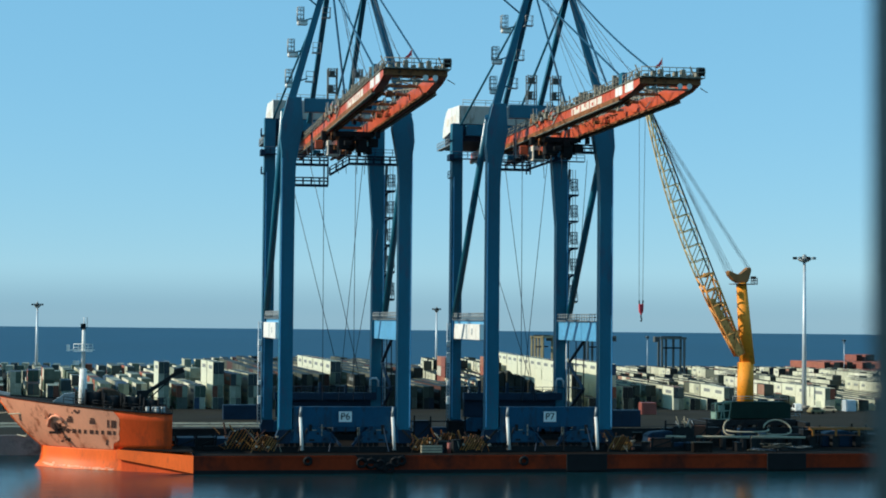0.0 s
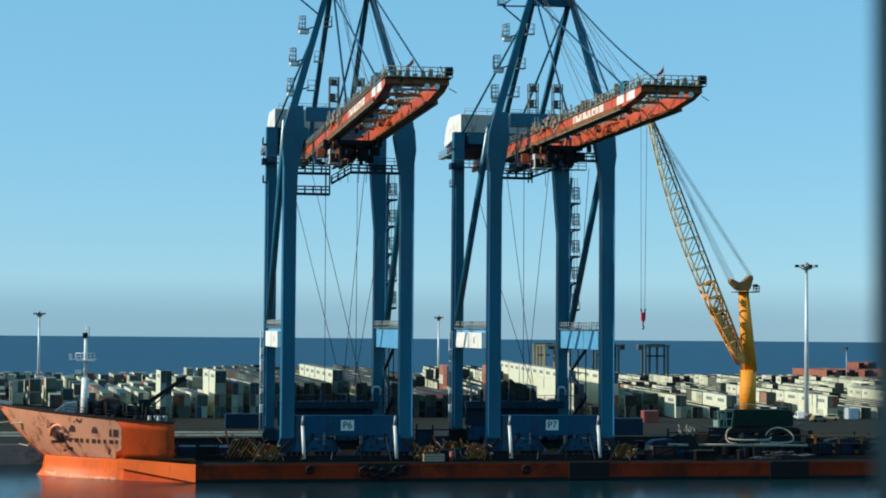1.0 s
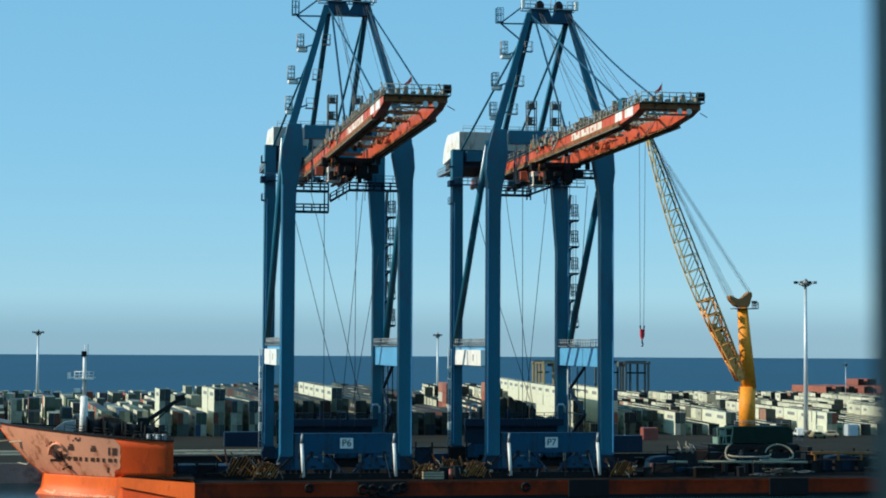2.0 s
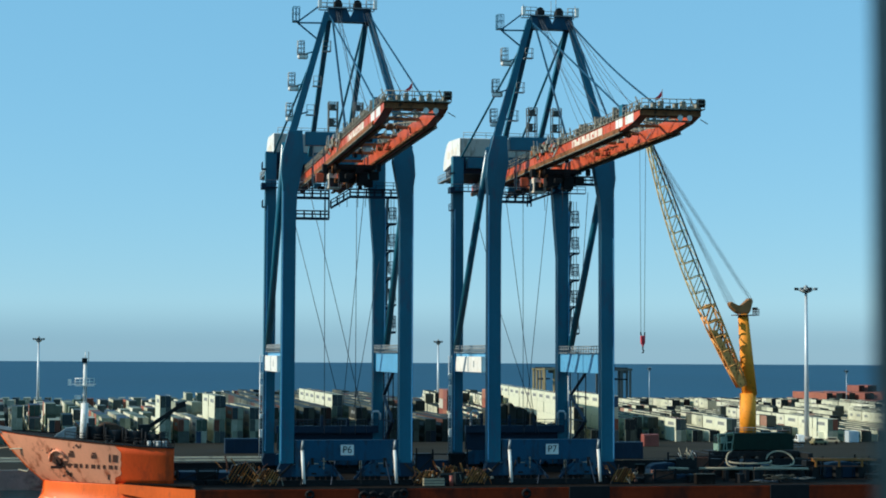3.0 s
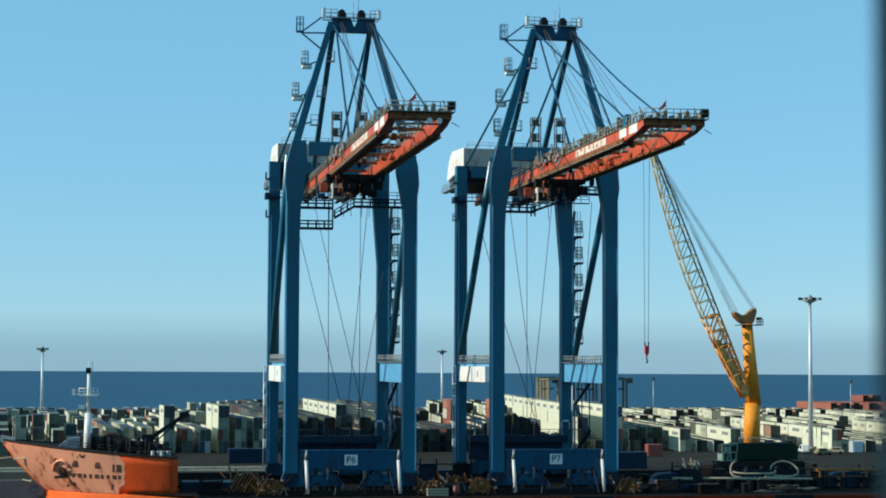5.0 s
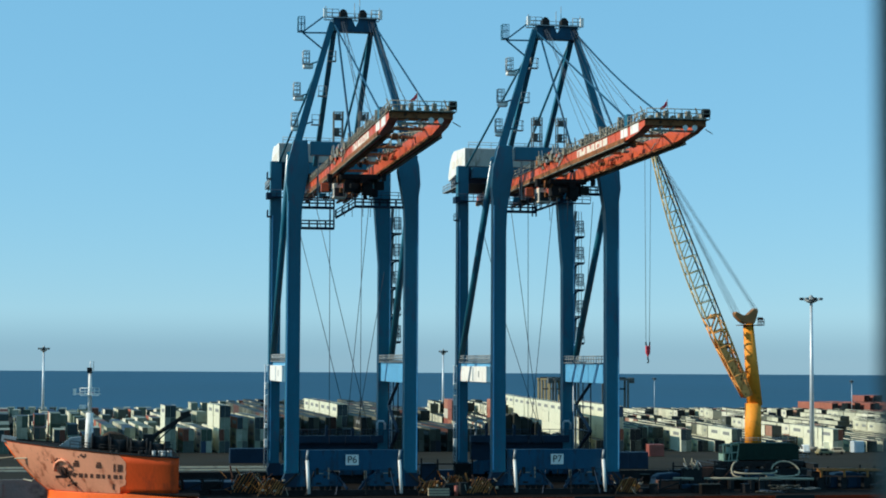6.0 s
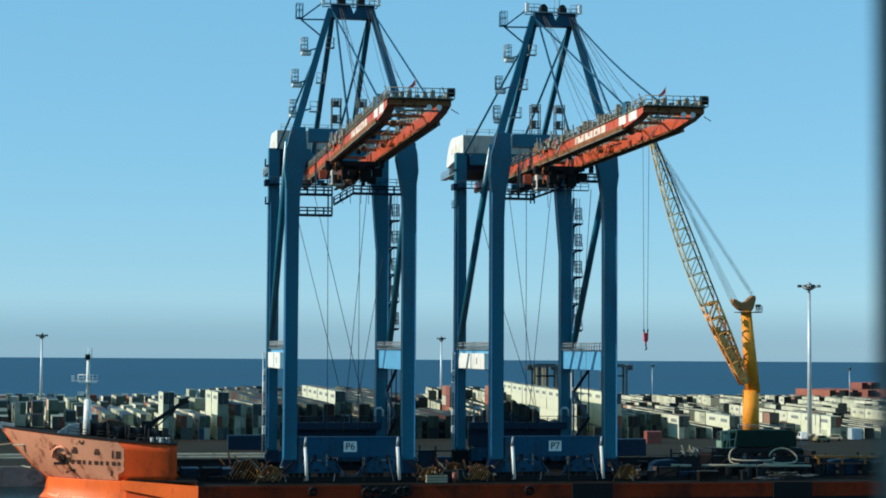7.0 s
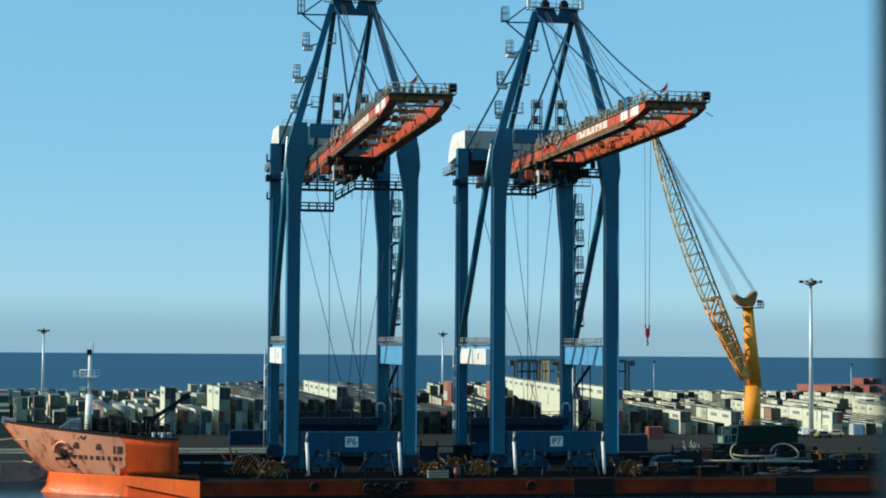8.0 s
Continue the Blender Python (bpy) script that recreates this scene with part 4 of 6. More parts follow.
ship = empty("heavy_lift_ship", at(0, 0, 0))
tagged(ship, "orange-red deck ship with high bow and faded pink name patch", "ship")
SV0, SV1 = -6.4, 30.4
MID = 12.0


def hull(bm):
    """Long low hull: box amidships, shoulders tapering to the bow beneath the forecastle."""
    add_prism(bm, [(-23.4, SV0), (150, SV0), (150, SV1), (-23.4, SV1)], -2.5, DECKZ - 0.06, 2)


def shoulder(bm):
    # slanted front faces, deeper towards the side
    for s in (-1, 1):
        o = [(-23.41, MID + s * 18.4, 0.1), (-23.41, MID + s * 18.4, DECKZ), (-34.5, MID + s * 12.4, DECKZ + 0.55), (-34.5, MID + s * 12.4, 1.9),
             (-23.41, MID + s * 6, -1.0), (-23.41, MID + s * 6, DECKZ), (-34.5, MID + s * 4, DECKZ + 0.35), (-34.5, MID + s * 4, 1.9)]
        v = [bm.verts.new(p) for p in o]
        for f in ((0, 1, 2, 3), (4, 7, 6, 5), (1, 5, 6, 2), (0, 3, 7, 4), (3, 2, 6, 7), (0, 4, 5, 1)):
            bm.faces.new([v[i] for i in f])


AFT = -26.4


def bow_section(z):
    """Half breadths of the bow at height z: (u, half breadth) from the aft end to the stem."""
    if z <= 3.1:
        stem, full, power, flare = -45.8 - 0.5 * max(0.0, 1.6 - z) ** 1.3, 13.4, 1.75, 0.85
    else:
        k = min(1.0, (z - 3.1) / 5.5)
        stem, full, power, flare = -45.8 - 7.0 * k, 13.4 + 0.8 * k, 1.85, 0.92
    out = []
    for i in range(19):
        a = i / 18
        out.append((AFT + (stem - AFT) * a, max(full * (1 - a ** power) ** flare, 0.12)))
    return out


def sheer(u, z):
    """Rise of the skin towards the stem."""
    return 2.4 * max(0.0, (u - AFT) / -28.0) ** 1.3 * max(0.0, (z - 3.1) / 5.5) ** 2


def bow_loft(bm, z_levels):
    rings = []
    for z in z_levels:
        sec = bow_section(z)
        rings.append([bm.verts.new((u, MID + s * b, z + sheer(u, z))) for s, pts in ((-1, sec), (1, sec[::-1])) for u, b in pts])
    n = len(rings[0])
    for a, b in zip(rings, rings[1:]):
        for i in range(n):
            f = bm.faces.new((a[i], a[(i + 1) % n], b[(i + 1) % n], b[i]))
            f.smooth = i != n - 1
    bm.faces.new(rings[0][::-1])
    bm.faces.new(rings[-1])


part("hull", made(hull), HULL_RED, ship, "dull red low hull side, stained dark")
part("bow_shoulder", made(shoulder), HULL, ship, "bright orange slanted bow shoulder")
for s in (-1, 1):
    part("shoulder_plate", made(lambda bm: add_prism(bm, [(-23.42, MID + s * 17.9), (-33.8, MID + s * 12.2), (-33.8, MID + s * 8.0), (-23.42, MID + s * 8.0)], -1.0, 1.85, 2)), HULL_UP, ship)
    part("shoulder_deck", made(lambda bm: add_prism(bm, [(-23.4, MID + s * 18.2), (-23.4, MID + s * 6.2), (-30.0, MID + s * 5.0), (-34.0, MID + s * 12.3)], DECKZ + 0.45, DECKZ + 0.62, 2)), DECK, ship)
part("lower_bow", made(lambda bm: bow_loft(bm, [-2.0, -0.6, 0.0, 0.4, 0.8, 1.2, 1.6, 2.2, 3.0, 3.1])), HULL, ship, "bright orange lower bow")
upper_bow = part("upper_bow", made(lambda bm: bow_loft(bm, [3.11, 4.0, 5.0, 6.2, 7.4, 8.6])), HULL_UP, ship, "red-orange raised bow")


def fore_deck(bm):
    sec = bow_section(8.6)
    ring = [bm.verts.new((u, MID + s * max(b - 0.12, 0.05), 8.63 + sheer(u, 8.6))) for s, pts in ((-1, sec), (1, sec[::-1])) for u, b in pts]
    low = [bm.verts.new(v.co - Vector((0, 0, 0.02))) for v in ring]
    bm.faces.new(ring)
    bm.faces.new(low[::-1])
    for i in range(len(ring)):
        j = (i + 1) % len(ring)
        bm.faces.new((low[i], low[j], ring[j], ring[i]))


part("fore_deck", made(fore_deck), DECK, ship, "dark worn deck on the raised bow")


def bow_point(u, z, pad=0.03):
    """A place on the bow's camera-side skin, and its outward normal."""
    def skin(uu, zz):
        sec = bow_section(zz)
        b = sec[-1][1]
        for (u0, b0), (u1, b1) in zip(sec, sec[1:]):
            if u1 <= uu <= u0:
                b = b0 + (b1 - b0) * (u0 - uu) / (u0 - u1)
                break
        return Vector((uu, MID - b, zz + sheer(uu, zz)))
    p = skin(u, z)
    n = (skin(u + 0.2, z) - skin(u - 0.2, z)).cross(skin(u, z + 0.1) - skin(u, z - 0.1)).normalized()
    return p + n * pad, n


def faded(bm):
    """Pale paint from the stem aft, with an uneven rear edge and a stepped lower corner."""
    zs = [3.2 + k * 0.44 for k in range(13)]
    grid = []
    for j, z in enumerate(zs):
        stem = bow_section(z)[-1][0] + 0.06
        rear = -35.0 if z < 4.2 else -34.2 + 0.08 * math.sin(j * 2.1) - (0.0, 0.1, 0.4, 1.0)[max(0, j - 9)]
        grid.append([bm.verts.new(bow_point(rear + (stem - rear) * i / 20, z, 0.025)[0]) for i in range(21)])
    for j in range(12):
        for i in range(20):
            bm.faces.new((grid[j][i], grid[j][i + 1], grid[j + 1][i + 1], grid[j + 1][i])).smooth = True


part("faded_patch", made(faded), PALE, ship, "faded pink primer patch on the bow")


rs = random.Random(17)
for k in range(26):
    uu, zz = -45.6 + k * 0.42 + rs.uniform(-0.2, 0.2), rs.uniform(0.12, 0.4) * (1.6 if k < 8 else 1.0)
    bm = bmesh.new()
    w, hh = rs.uniform(0.2, 0.6), rs.uniform(0.06, 0.2)
    bm.faces.new([bm.verts.new(bow_point(min(max(uu + w * math.cos(q), -45.7), -27), zz + hh * math.sin(q), 0.04)[0]) for q in (0.2, 1.3, 2.5, 3.6, 5.0)])
    part("scuff", bm, PALE, ship)


def bar(name, zc, h, a, b, label):
    """One painted mark that follows the bow's skin."""
    bm = bmesh.new()
    grid = [[bm.verts.new(bow_point(u, z, 0.07)[0]) for u in (a, (a + b) / 2, b)] for z in (zc - h / 2, zc + h / 2)]
    for i in range(2):
        bm.faces.new((grid[0][i], grid[0][i + 1], grid[1][i + 1], grid[1][i]))
    part(name, bm, RUST, ship, label)


for zc, h, spans in ((6.9, 0.5, ((-42.0, -41.1), (-38.6, -37.8))), (7.3, 0.22, ((-41.8, -41.2), (-38.5, -37.9))), (6.8, 1.0, ((-36.0, -35.75), (-35.4, -34.7))),
                     (5.6, 0.55, tuple((-42.0 + k * 0.86, -41.62 + k * 0.86 + 0.2 * (k % 3 == 1)) for k in range(9))), (4.2, 0.8, ((-36.1, -35.8),))):
    for a, b in spans:
        bar("name_mark", zc, h, a, b, "dark weathered ship's name mark")


def stain(name, u, z, n, spread, seed):
    rnd = random.Random(seed)
    for k in range(n):
        bm = bmesh.new()
        a, r = rnd.uniform(0, math.tau), abs(rnd.gauss(0, 1))
        uu, zz = u + math.cos(a) * r * spread * 1.6, z + math.sin(a) * r * spread * 0.6
        zz = min(max(zz, 3.4), 8.2)
        s = rnd.uniform(0.06, 0.25)
        c = [bm.verts.new(bow_point(uu + s * math.cos(q) * rnd.uniform(0.6, 1.5), zz + s * 0.7 * math.sin(q), 0.06)[0]) for q in (0.3, 1.5, 2.7, 3.9, 5.2)]
        bm.faces.new(c)
        part(name, bm, RUST, ship)


stain("rust_stain", -42.6, 5.7, 60, 0.6, 3)
stain("rust_stain", -42.0, 4.4, 18, 0.4, 5)
stain("rust_stain", -40.5, 8.0, 10, 0.3, 6)
stain("rust_stain", -44.5, 7.2, 9, 0.6, 8)
ap, an = bow_point(-43.6, 6.1)
anchor = part("anchor", made(lambda bm: (add_tube(bm, ap - an * 0.3, ap + an * 0.2, 0.75, n=14), add_beam(bm, ap + an * 0.2 + Vector((-0.9, 0, -0.9)), ap + an * 0.2 + Vector((0.9, 0, -0.9)), 0.4, 0.4),
                                         add_beam(bm, ap + an * 0.22 + Vector((0, 0, 0.6)), ap + an * 0.22 + Vector((0.2, 0, -1.0)), 0.35, 0.35))), RUST, ship, "rust-dark anchor in its pocket")


hawse = [bow_point(-43.6 + 1.15 * math.cos(q), 6.35 + 1.0 * math.sin(q), 0.16)[0] for q in (0.2, 0.6, 1.1, 1.6, 2.1, 2.6, 3.1, 3.5)]
part("hawse_lip", made(lambda bm: add_path(bm, hawse, 0.2, 8)), PALE, ship, "pale rounded lip over the anchor pocket")


def stem_bar(bm):
    add_path(bm, [Vector((-47.0, MID, -0.3)), Vector((-46.5, MID, 0.2)), Vector((-46.0, MID, 1.0)), Vector((-45.8, MID, 1.8)), Vector((-45.8, MID, 3.1)), Vector((-48.2, MID, 5.0 + sheer(-48.2, 5.0))), Vector((-50.5, MID, 6.8 + sheer(-50.5, 6.8))), Vector((-52.8, MID, 8.6 + sheer(-52.8, 8.6)))], 0.2, 8)


part("stem", made(stem_bar), HULL, ship)


def bulwark(bm):
    sec = bow_section(8.6)
    for s in (-1, 1):
        prev = None
        for i, (u, b) in enumerate(sec):
            p = Vector((u, MID + s * b, 8.6 + sheer(u, 8.6)))
            if prev:
                add_beam(bm, prev + Vector((0, 0, 0.1)), p + Vector((0, 0, 0.1)), 0.3, 0.24)
                if i % 3 and i < 13:
                    add_rail(bm, prev + Vector((0, 0.3 * -s, 0.2)), p + Vector((0, 0.3 * -s, 0.2)), 1.0, 1.0, 0.05)
            prev = p


part("bulwark_rail", made(bulwark), DARK, ship)
beam("stem_head", (-50.9, MID, 10.7), (-53.1, MID, 11.1), 1.5, 1.0, GREY, ship, "grey stem head fitting", w2=0.7)
deck = part("main_deck", made(lambda bm: add_box(bm, (-23.38, SV0 + 0.02, DECKZ - 0.05), (149.9, SV1 - 0.02, DECKZ))), DECK, ship, "dark stained steel deck")
for v in (0.0, G):
    box("deck_rail", (-14, v - 0.35, DECKZ), (48, v + 0.35, RAIL_Z), DARK, ship, "dark crane rail girder on deck")
for a, b in ((33.2, 39.6), (65.4, 71.8)):
    box("hull_fender", (a, SV0 - 0.25, 0.2), (b, SV0 + 0.05, DECKZ + 0.1), BLACK, ship, "black worn fender patch on the hull", 0.05)
for u, z, r in ((1.6, 2.0, 0.62), (3.0, 1.9, 0.66), (4.4, 1.7, 0.62), (5.7, 1.2, 0.66), (6.7, 2.1, 0.6), (7.6, 2.3, 0.55), (-6.5, 2.3, 0.5), (26.5, 2.2, 0.55)):
    tyre = part("tyre_fender", made(lambda bm: add_path(bm, [(u + r * math.cos(q * math.tau / 14), SV0 - 0.28, z - 0.4 + r * math.sin(q * math.tau / 14)) for q in range(15)], 0.24, 7)), BLACK, ship, "black tyre hung on the hull as a fender")
    tube("tyre_rope", (u, SV0 - 0.22, z - 0.4 + r), (u + 0.2, SV0 - 0.14, DECKZ + 0.1), 0.05, DARK, tyre, n=5)
part("fender_net", made(lambda bm: add_prism(bm, [(0.6, 2.8), (8.2, 2.8), (7.9, 2.1), (7.0, 1.9), (6.5, 0.9), (5.4, 0.5), (4.4, 0.8), (3.8, 1.4), (2.4, 1.5), (1.2, 2.0)], SV0 - 0.2, SV0 - 0.13)), BLACK, ship, "black fender net hung over the hull")
# bulwark added in near black to give the shadowed gap by the quay
part("far_dark_bulwark", made(lambda bm: (add_box(bm, (-26, SV1 - 0.9, DECKZ), (149, SV1 - 0.6, 4.5)), add_box(bm, (-26, SV1 - 1.0, 4.5), (149, SV1 - 0.5, 4.62)))), DARK, ship, "dark bulwark added to stand for the shaded gap at the quay")
part("rubbing_band", made(lambda bm: add_box(bm, (-23.3, SV0 - 0.12, DECKZ - 0.35), (150, SV0 + 0.02, DECKZ - 0.05))), HULL_RED, ship)

part("boot_top", made(lambda bm: add_box(bm, (-23.3, SV0 - 0.06, -0.8), (150, SV0 + 0.03, 0.55))), BLACK, ship, "black fouled band at the waterline")
# gear on the forecastle


fm = empty("fore_mast", at(-39.8, MID, 0))
tagged(fm, "white foremast with lamp platform and aerials on the bow", "mast")
part("mast_pole", made(lambda bm: (add_tube(bm, (0, 0, 8.2), (0, 0, 15.0), 0.72, 0.55, 14), add_tube(bm, (0, 0, 15.0), (0, 0, 21.6), 0.34, 0.26, 12), add_tube(bm, (0, 0, 21.6), (0, 0, 23.0), 0.07, n=6))), WHITE, fm)
part("mast_platform", made(lambda bm: (add_box(bm, (-1.5, -0.9, 17.6), (1.4, 0.9, 17.75)), add_rail(bm, (-1.5, -0.85, 17.7), (1.4, -0.85, 17.7), 1.1, 0.7, 0.05), add_rail(bm, (-1.5, 0.85, 17.7), (1.4, 0.85, 17.7), 1.1, 0.7, 0.05),
                                       add_beam(bm, (-2.5, 0, 17.9), (1.7, 0, 17.9), 0.16, 0.16), add_box(bm, (-2.6, -0.3, 17.7), (-2.1, 0.3, 18.7)), add_box(bm, (-1.6, -0.25, 15.6), (-0.6, 0.25, 16.2)))), WHITE, fm)
part("mast_light", made(lambda bm: (add_box(bm, (-0.5, -0.4, 21.2), (0.3, 0.4, 22.0)), add_tube(bm, (0.5, 0, 21.4), (0.5, 0, 23.0), 0.04, n=5))), DARK, fm)
cowl = part("breakwater_plate", made(lambda bm: add_prism(bm, [(-3.0, 8.4), (2.2, 8.4), (2.2, 11.4), (0.6, 11.2), (-1.2, 9.9)], -1.2, 1.0)), GREY)
cowl.matrix_world = at(-43.2, MID - 2.5, 0)
tagged(cowl, "grey curved shelter plate on the bow deck", "deck fitting")
for u, v, r, w in ((-38.0, MID - 2.0, 1.5, 2.6), (-35.2, MID - 4.5, 1.25, 2.6), (-32.2, MID - 5.5, 1.2, 2.4), (-29.4, MID - 7.0, 1.0, 2.2)):
    wn_ = empty("windlass", at(u, v, 0))
    tagged(wn_, "dark mooring windlass with drums on the bow deck", "winch", group="windlasses")
    part("drum", made(lambda bm: (add_tube(bm, (-w / 2, 0, 8.5 + r), (w / 2, 0, 8.5 + r), r, n=18), add_tube(bm, (-w / 2 - 0.1, 0, 8.5 + r), (-w / 2 + 0.15, 0, 8.5 + r), r * 1.3, n=18), add_tube(bm, (w / 2 - 0.15, 0, 8.5 + r), (w / 2 + 0.1, 0, 8.5 + r), r * 1.3, n=18))), BLACK, wn_)
    part("bed", made(lambda bm: add_box(bm, (-w / 2 - 0.4, -1.0, 8.2), (w / 2 + 0.4, 1.0, 8.9))), DARK, wn_)
for u, v, s in ((-38.6, MID - 8.2, 0.3), (-35.9, MID - 9.4, 0.3), (-31.6, MID - 10.5, 0.35), (-28.2, MID - 11.6, 0.35), (-29.6, MID - 11.0, 0.3)):
    bo = part("bollard", made(lambda bm: (add_tube(bm, (-0.45, 0, 8.4), (-0.45, 0, 9.6), s, n=12), add_tube(bm, (0.45, 0, 8.4), (0.45, 0, 9.6), s, n=12), add_box(bm, (-0.9, -0.4, 8.4), (0.9, 0.4, 8.75)))), GREY if u > -30 else DARK)
    bo.matrix_world = at(u, v, 0)
    tagged(bo, "steel mooring bollard pair on the bow deck", "bollard", group="bollards")
bh = empty("net_heap", at(-35.6, MID - 1.0, 0))
tagged(bh, "rounded heap of brown netting on the bow deck", "net heap")
part("netting", made(lambda bm: add_prism(bm, [(-3.0, 8.5), (-2.8, 10.6), (-1.9, 11.9), (-0.6, 12.2), (0.8, 11.7), (2.0, 11.2), (2.9, 10.2), (3.3, 8.5)], -1.2, 1.2)), NETTING, bh, bevel=0.35)
for k in range(4):
    tube("lashing", (-2.2 + k * 1.4, -1.3, 8.7), (-1.8 + k * 1.3, -1.25, 11.4 - 0.2 * abs(k - 1)), 0.07, DARK, bh, n=5)
dc = empty("deck_crane", at(-30.6, MID + 1.0, 0))
tagged(dc, "dark folded deck crane with a raised jib on the bow", "crane")
part("pedestal", made(lambda bm: (add_tube(bm, (0, 0, 8.2), (0, 0, 11.0), 0.7, n=12), add_box(bm, (-0.9, -0.9, 10.4), (0.9, 0.9, 11.6)))), DARK, dc)
part("jib", made(lambda bm: (add_beam(bm, (-1.4, 0, 9.8), (5.4, 0, 14.4), 0.5, 0.62), add_beam(bm, (5.0, 0, 14.4), (6.4, 0, 14.9), 0.7, 0.9), add_beam(bm, (1.4, 0, 10.6), (5.0, 0, 14.0), 0.18, 0.2))), DARK, dc)

# mooring lines from the bow
for name, pts in (("mooring_line", [(-49.6, MID - 1.0, 8.4), (-56, MID + 6, 7.4), (-75, 33, 5.2)]), ("mooring_line", [(-44.6, MID - 5.0, 8.6), (-47.5, MID - 2.9, 8.2), (-51.0, MID - 1.2, 8.0)]),
                  ("mooring_line", [(-47.4, MID - 0.3, 6.2), (-48.6, MID + 7, 4.0), (-50.6, 33.8, 3.4)])):
    ml = part(name, made(lambda bm: add_path(bm, [Vector(p) for p in pts], 0.11)), HOSE)
    ml.matrix_world = at(0, 0, 0)
    tagged(ml, "pale slack mooring rope from the ship's bow", "rope", group="mooring lines")


# ---- gear on the main deck ----
def striped_frame(u, v, s=1.0, flip=1):
    """Lashing stand: a dark block heaped with slanted rusty-yellow bars, rods and turnbuckles."""
    e = empty("lashing_stand", at(u, v, DECKZ))
    tagged(e, "dark lashing stand heaped with rusty yellow bars on the deck", "lashing stand", group="lashing stands")
    part("block", made(lambda bm: add_prism(bm, [(-2.3 * s, 0), (2.3 * s, 0), (1.5 * s, 2.3 * s), (-0.7 * s, 2.7 * s)] if flip > 0 else [(-2.3 * s, 0), (2.3 * s, 0), (0.7 * s, 2.7 * s), (-1.5 * s, 2.3 * s)], 0.3, 1.8)), DARK, e)
    rs = random.Random(int(u * 7))
    for k in range(9):
        a = (-2.3 + k * 0.42) * s
        h = (1.3 + 0.9 * math.sin(0.7 + k * 0.35)) * s
        beam("bar", (a, rs.uniform(-0.1, 0.1), 0.25 + rs.uniform(0, 0.3)), (a + h * 0.62, 0.05, 0.5 + h), 0.12, 0.17, rs.choice((HAZARD_Y, HAZARD_Y, ORANGE_DULL)), e)
    for k in range(16):
        a = rs.uniform(-2.8, 2.4) * s
        z = rs.uniform(0.1, 2.2) * s
        beam("rod", (a, rs.uniform(-0.5, 0.25), z), (a + rs.uniform(-1.1, 1.1), rs.uniform(-0.3, 0.6), z + rs.uniform(0.3, 1.3)), 0.09, 0.11, rs.choice((HAZARD_Y, ORANGE_DULL, DARK, RUST, KHAKI)), e)
    for k in range(5):
        a, z = rs.uniform(-2.4, 2.2) * s, rs.uniform(0.3, 2.4) * s
        box("turnbuckle", (a, -0.3, z), (a + rs.uniform(0.2, 0.5), 0.0, z + rs.uniform(0.15, 0.4)), rs.choice((KHAKI, HAZARD_Y, RUST)), e, bevel=0.04)
    for k in range(4):
        q = rs.uniform(-0.6, 0.6)
        beam("strut", ((-2.0 + k * 1.1) * s, 1.0, 2.0 * s), ((-2.6 + k * 1.2 + q) * s, 0.8, (3.4 - k * 0.3) * s), 0.15, 0.22, rs.choice((HAZARD_Y, RUST, ORANGE_DULL)), e)


for u, v, s, fl in ((-12.3, -2.2, 1.0, 1), (-15.4, 3.0, 1.3, -1), (12.0, -1.8, 0.85, -1), (16.8, 4.0, 1.0, 1), (19.8, -1.8, 1.0, 1), (43.4, -1.6, 0.95, -1)):
    striped_frame(u, v, s, fl)


def deck_clutter():
    rnd = random.Random(21)
    spots = [(-20 + k * 2.6, rnd.uniform(2, 16)) for k in range(4)] + [(rnd.uniform(11, 21), rnd.uniform(-3, 20)) for _ in range(12)] + [(rnd.uniform(46, 100), rnd.uniform(-3.5, 24)) for _ in range(34)]
    for u, v in spots:
        w, d, h = rnd.uniform(0.8, 3.2), rnd.uniform(0.6, 1.8), rnd.uniform(0.5, 1.9)
        e = empty("deck_crate", at(u, v, DECKZ, rnd.uniform(-25, 25)))
        tagged(e, "dark grimy lashing gear crate lying on the ship's deck", "crate", group="deck crates")
        m = rnd.choice((DARK, DARK, BLUE_DARK, BLACK, DECK))
        part("crate_body", made(lambda bm: add_box(bm, (-w / 2, -d / 2, 0), (w / 2, d / 2, h))), m, e, bevel=0.06)
        part("crate_lid", made(lambda bm: add_box(bm, (-w / 2 - 0.06, -d / 2 - 0.06, h), (w / 2 + 0.06, d / 2 + 0.06, h + 0.12))), rnd.choice((DARK, DARK_GREY, DARK)), e)
        for s in (-1, 1):
            part("skid", made(lambda bm: add_box(bm, (s * w * 0.3 - 0.1, -d / 2 - 0.1, -0.0), (s * w * 0.3 + 0.1, -d / 2 - 0.003, 0.25))), DARK, e)


deck_clutter()
for u, v, w, h in ((12.9, -2.4, 3.2, 1.2),):
    e = empty("pale_crate", at(u, v, DECKZ))
    tagged(e, "pale weathered slatted crate on the ship's deck", "crate")
    for k in range(3):
        box("slat", (-w / 2, -0.7, 0.1 + k * h / 3), (w / 2, 0.7, 0.1 + (k + 0.75) * h / 3), HOSE, e)
    box("core", (-w / 2 + 0.1, -0.6, 0), (w / 2 - 0.1, 0.6, h), DARK, e)
rb = part("red_drum", made(lambda bm: add_tube(bm, (0, 0, 0), (0, 0, 1.6), 0.3, n=14)), BOX_RED)
rb.matrix_world = at(15.6, -2.8, DECKZ)
tagged(rb, "small red drum standing on the ship's deck", "drum")

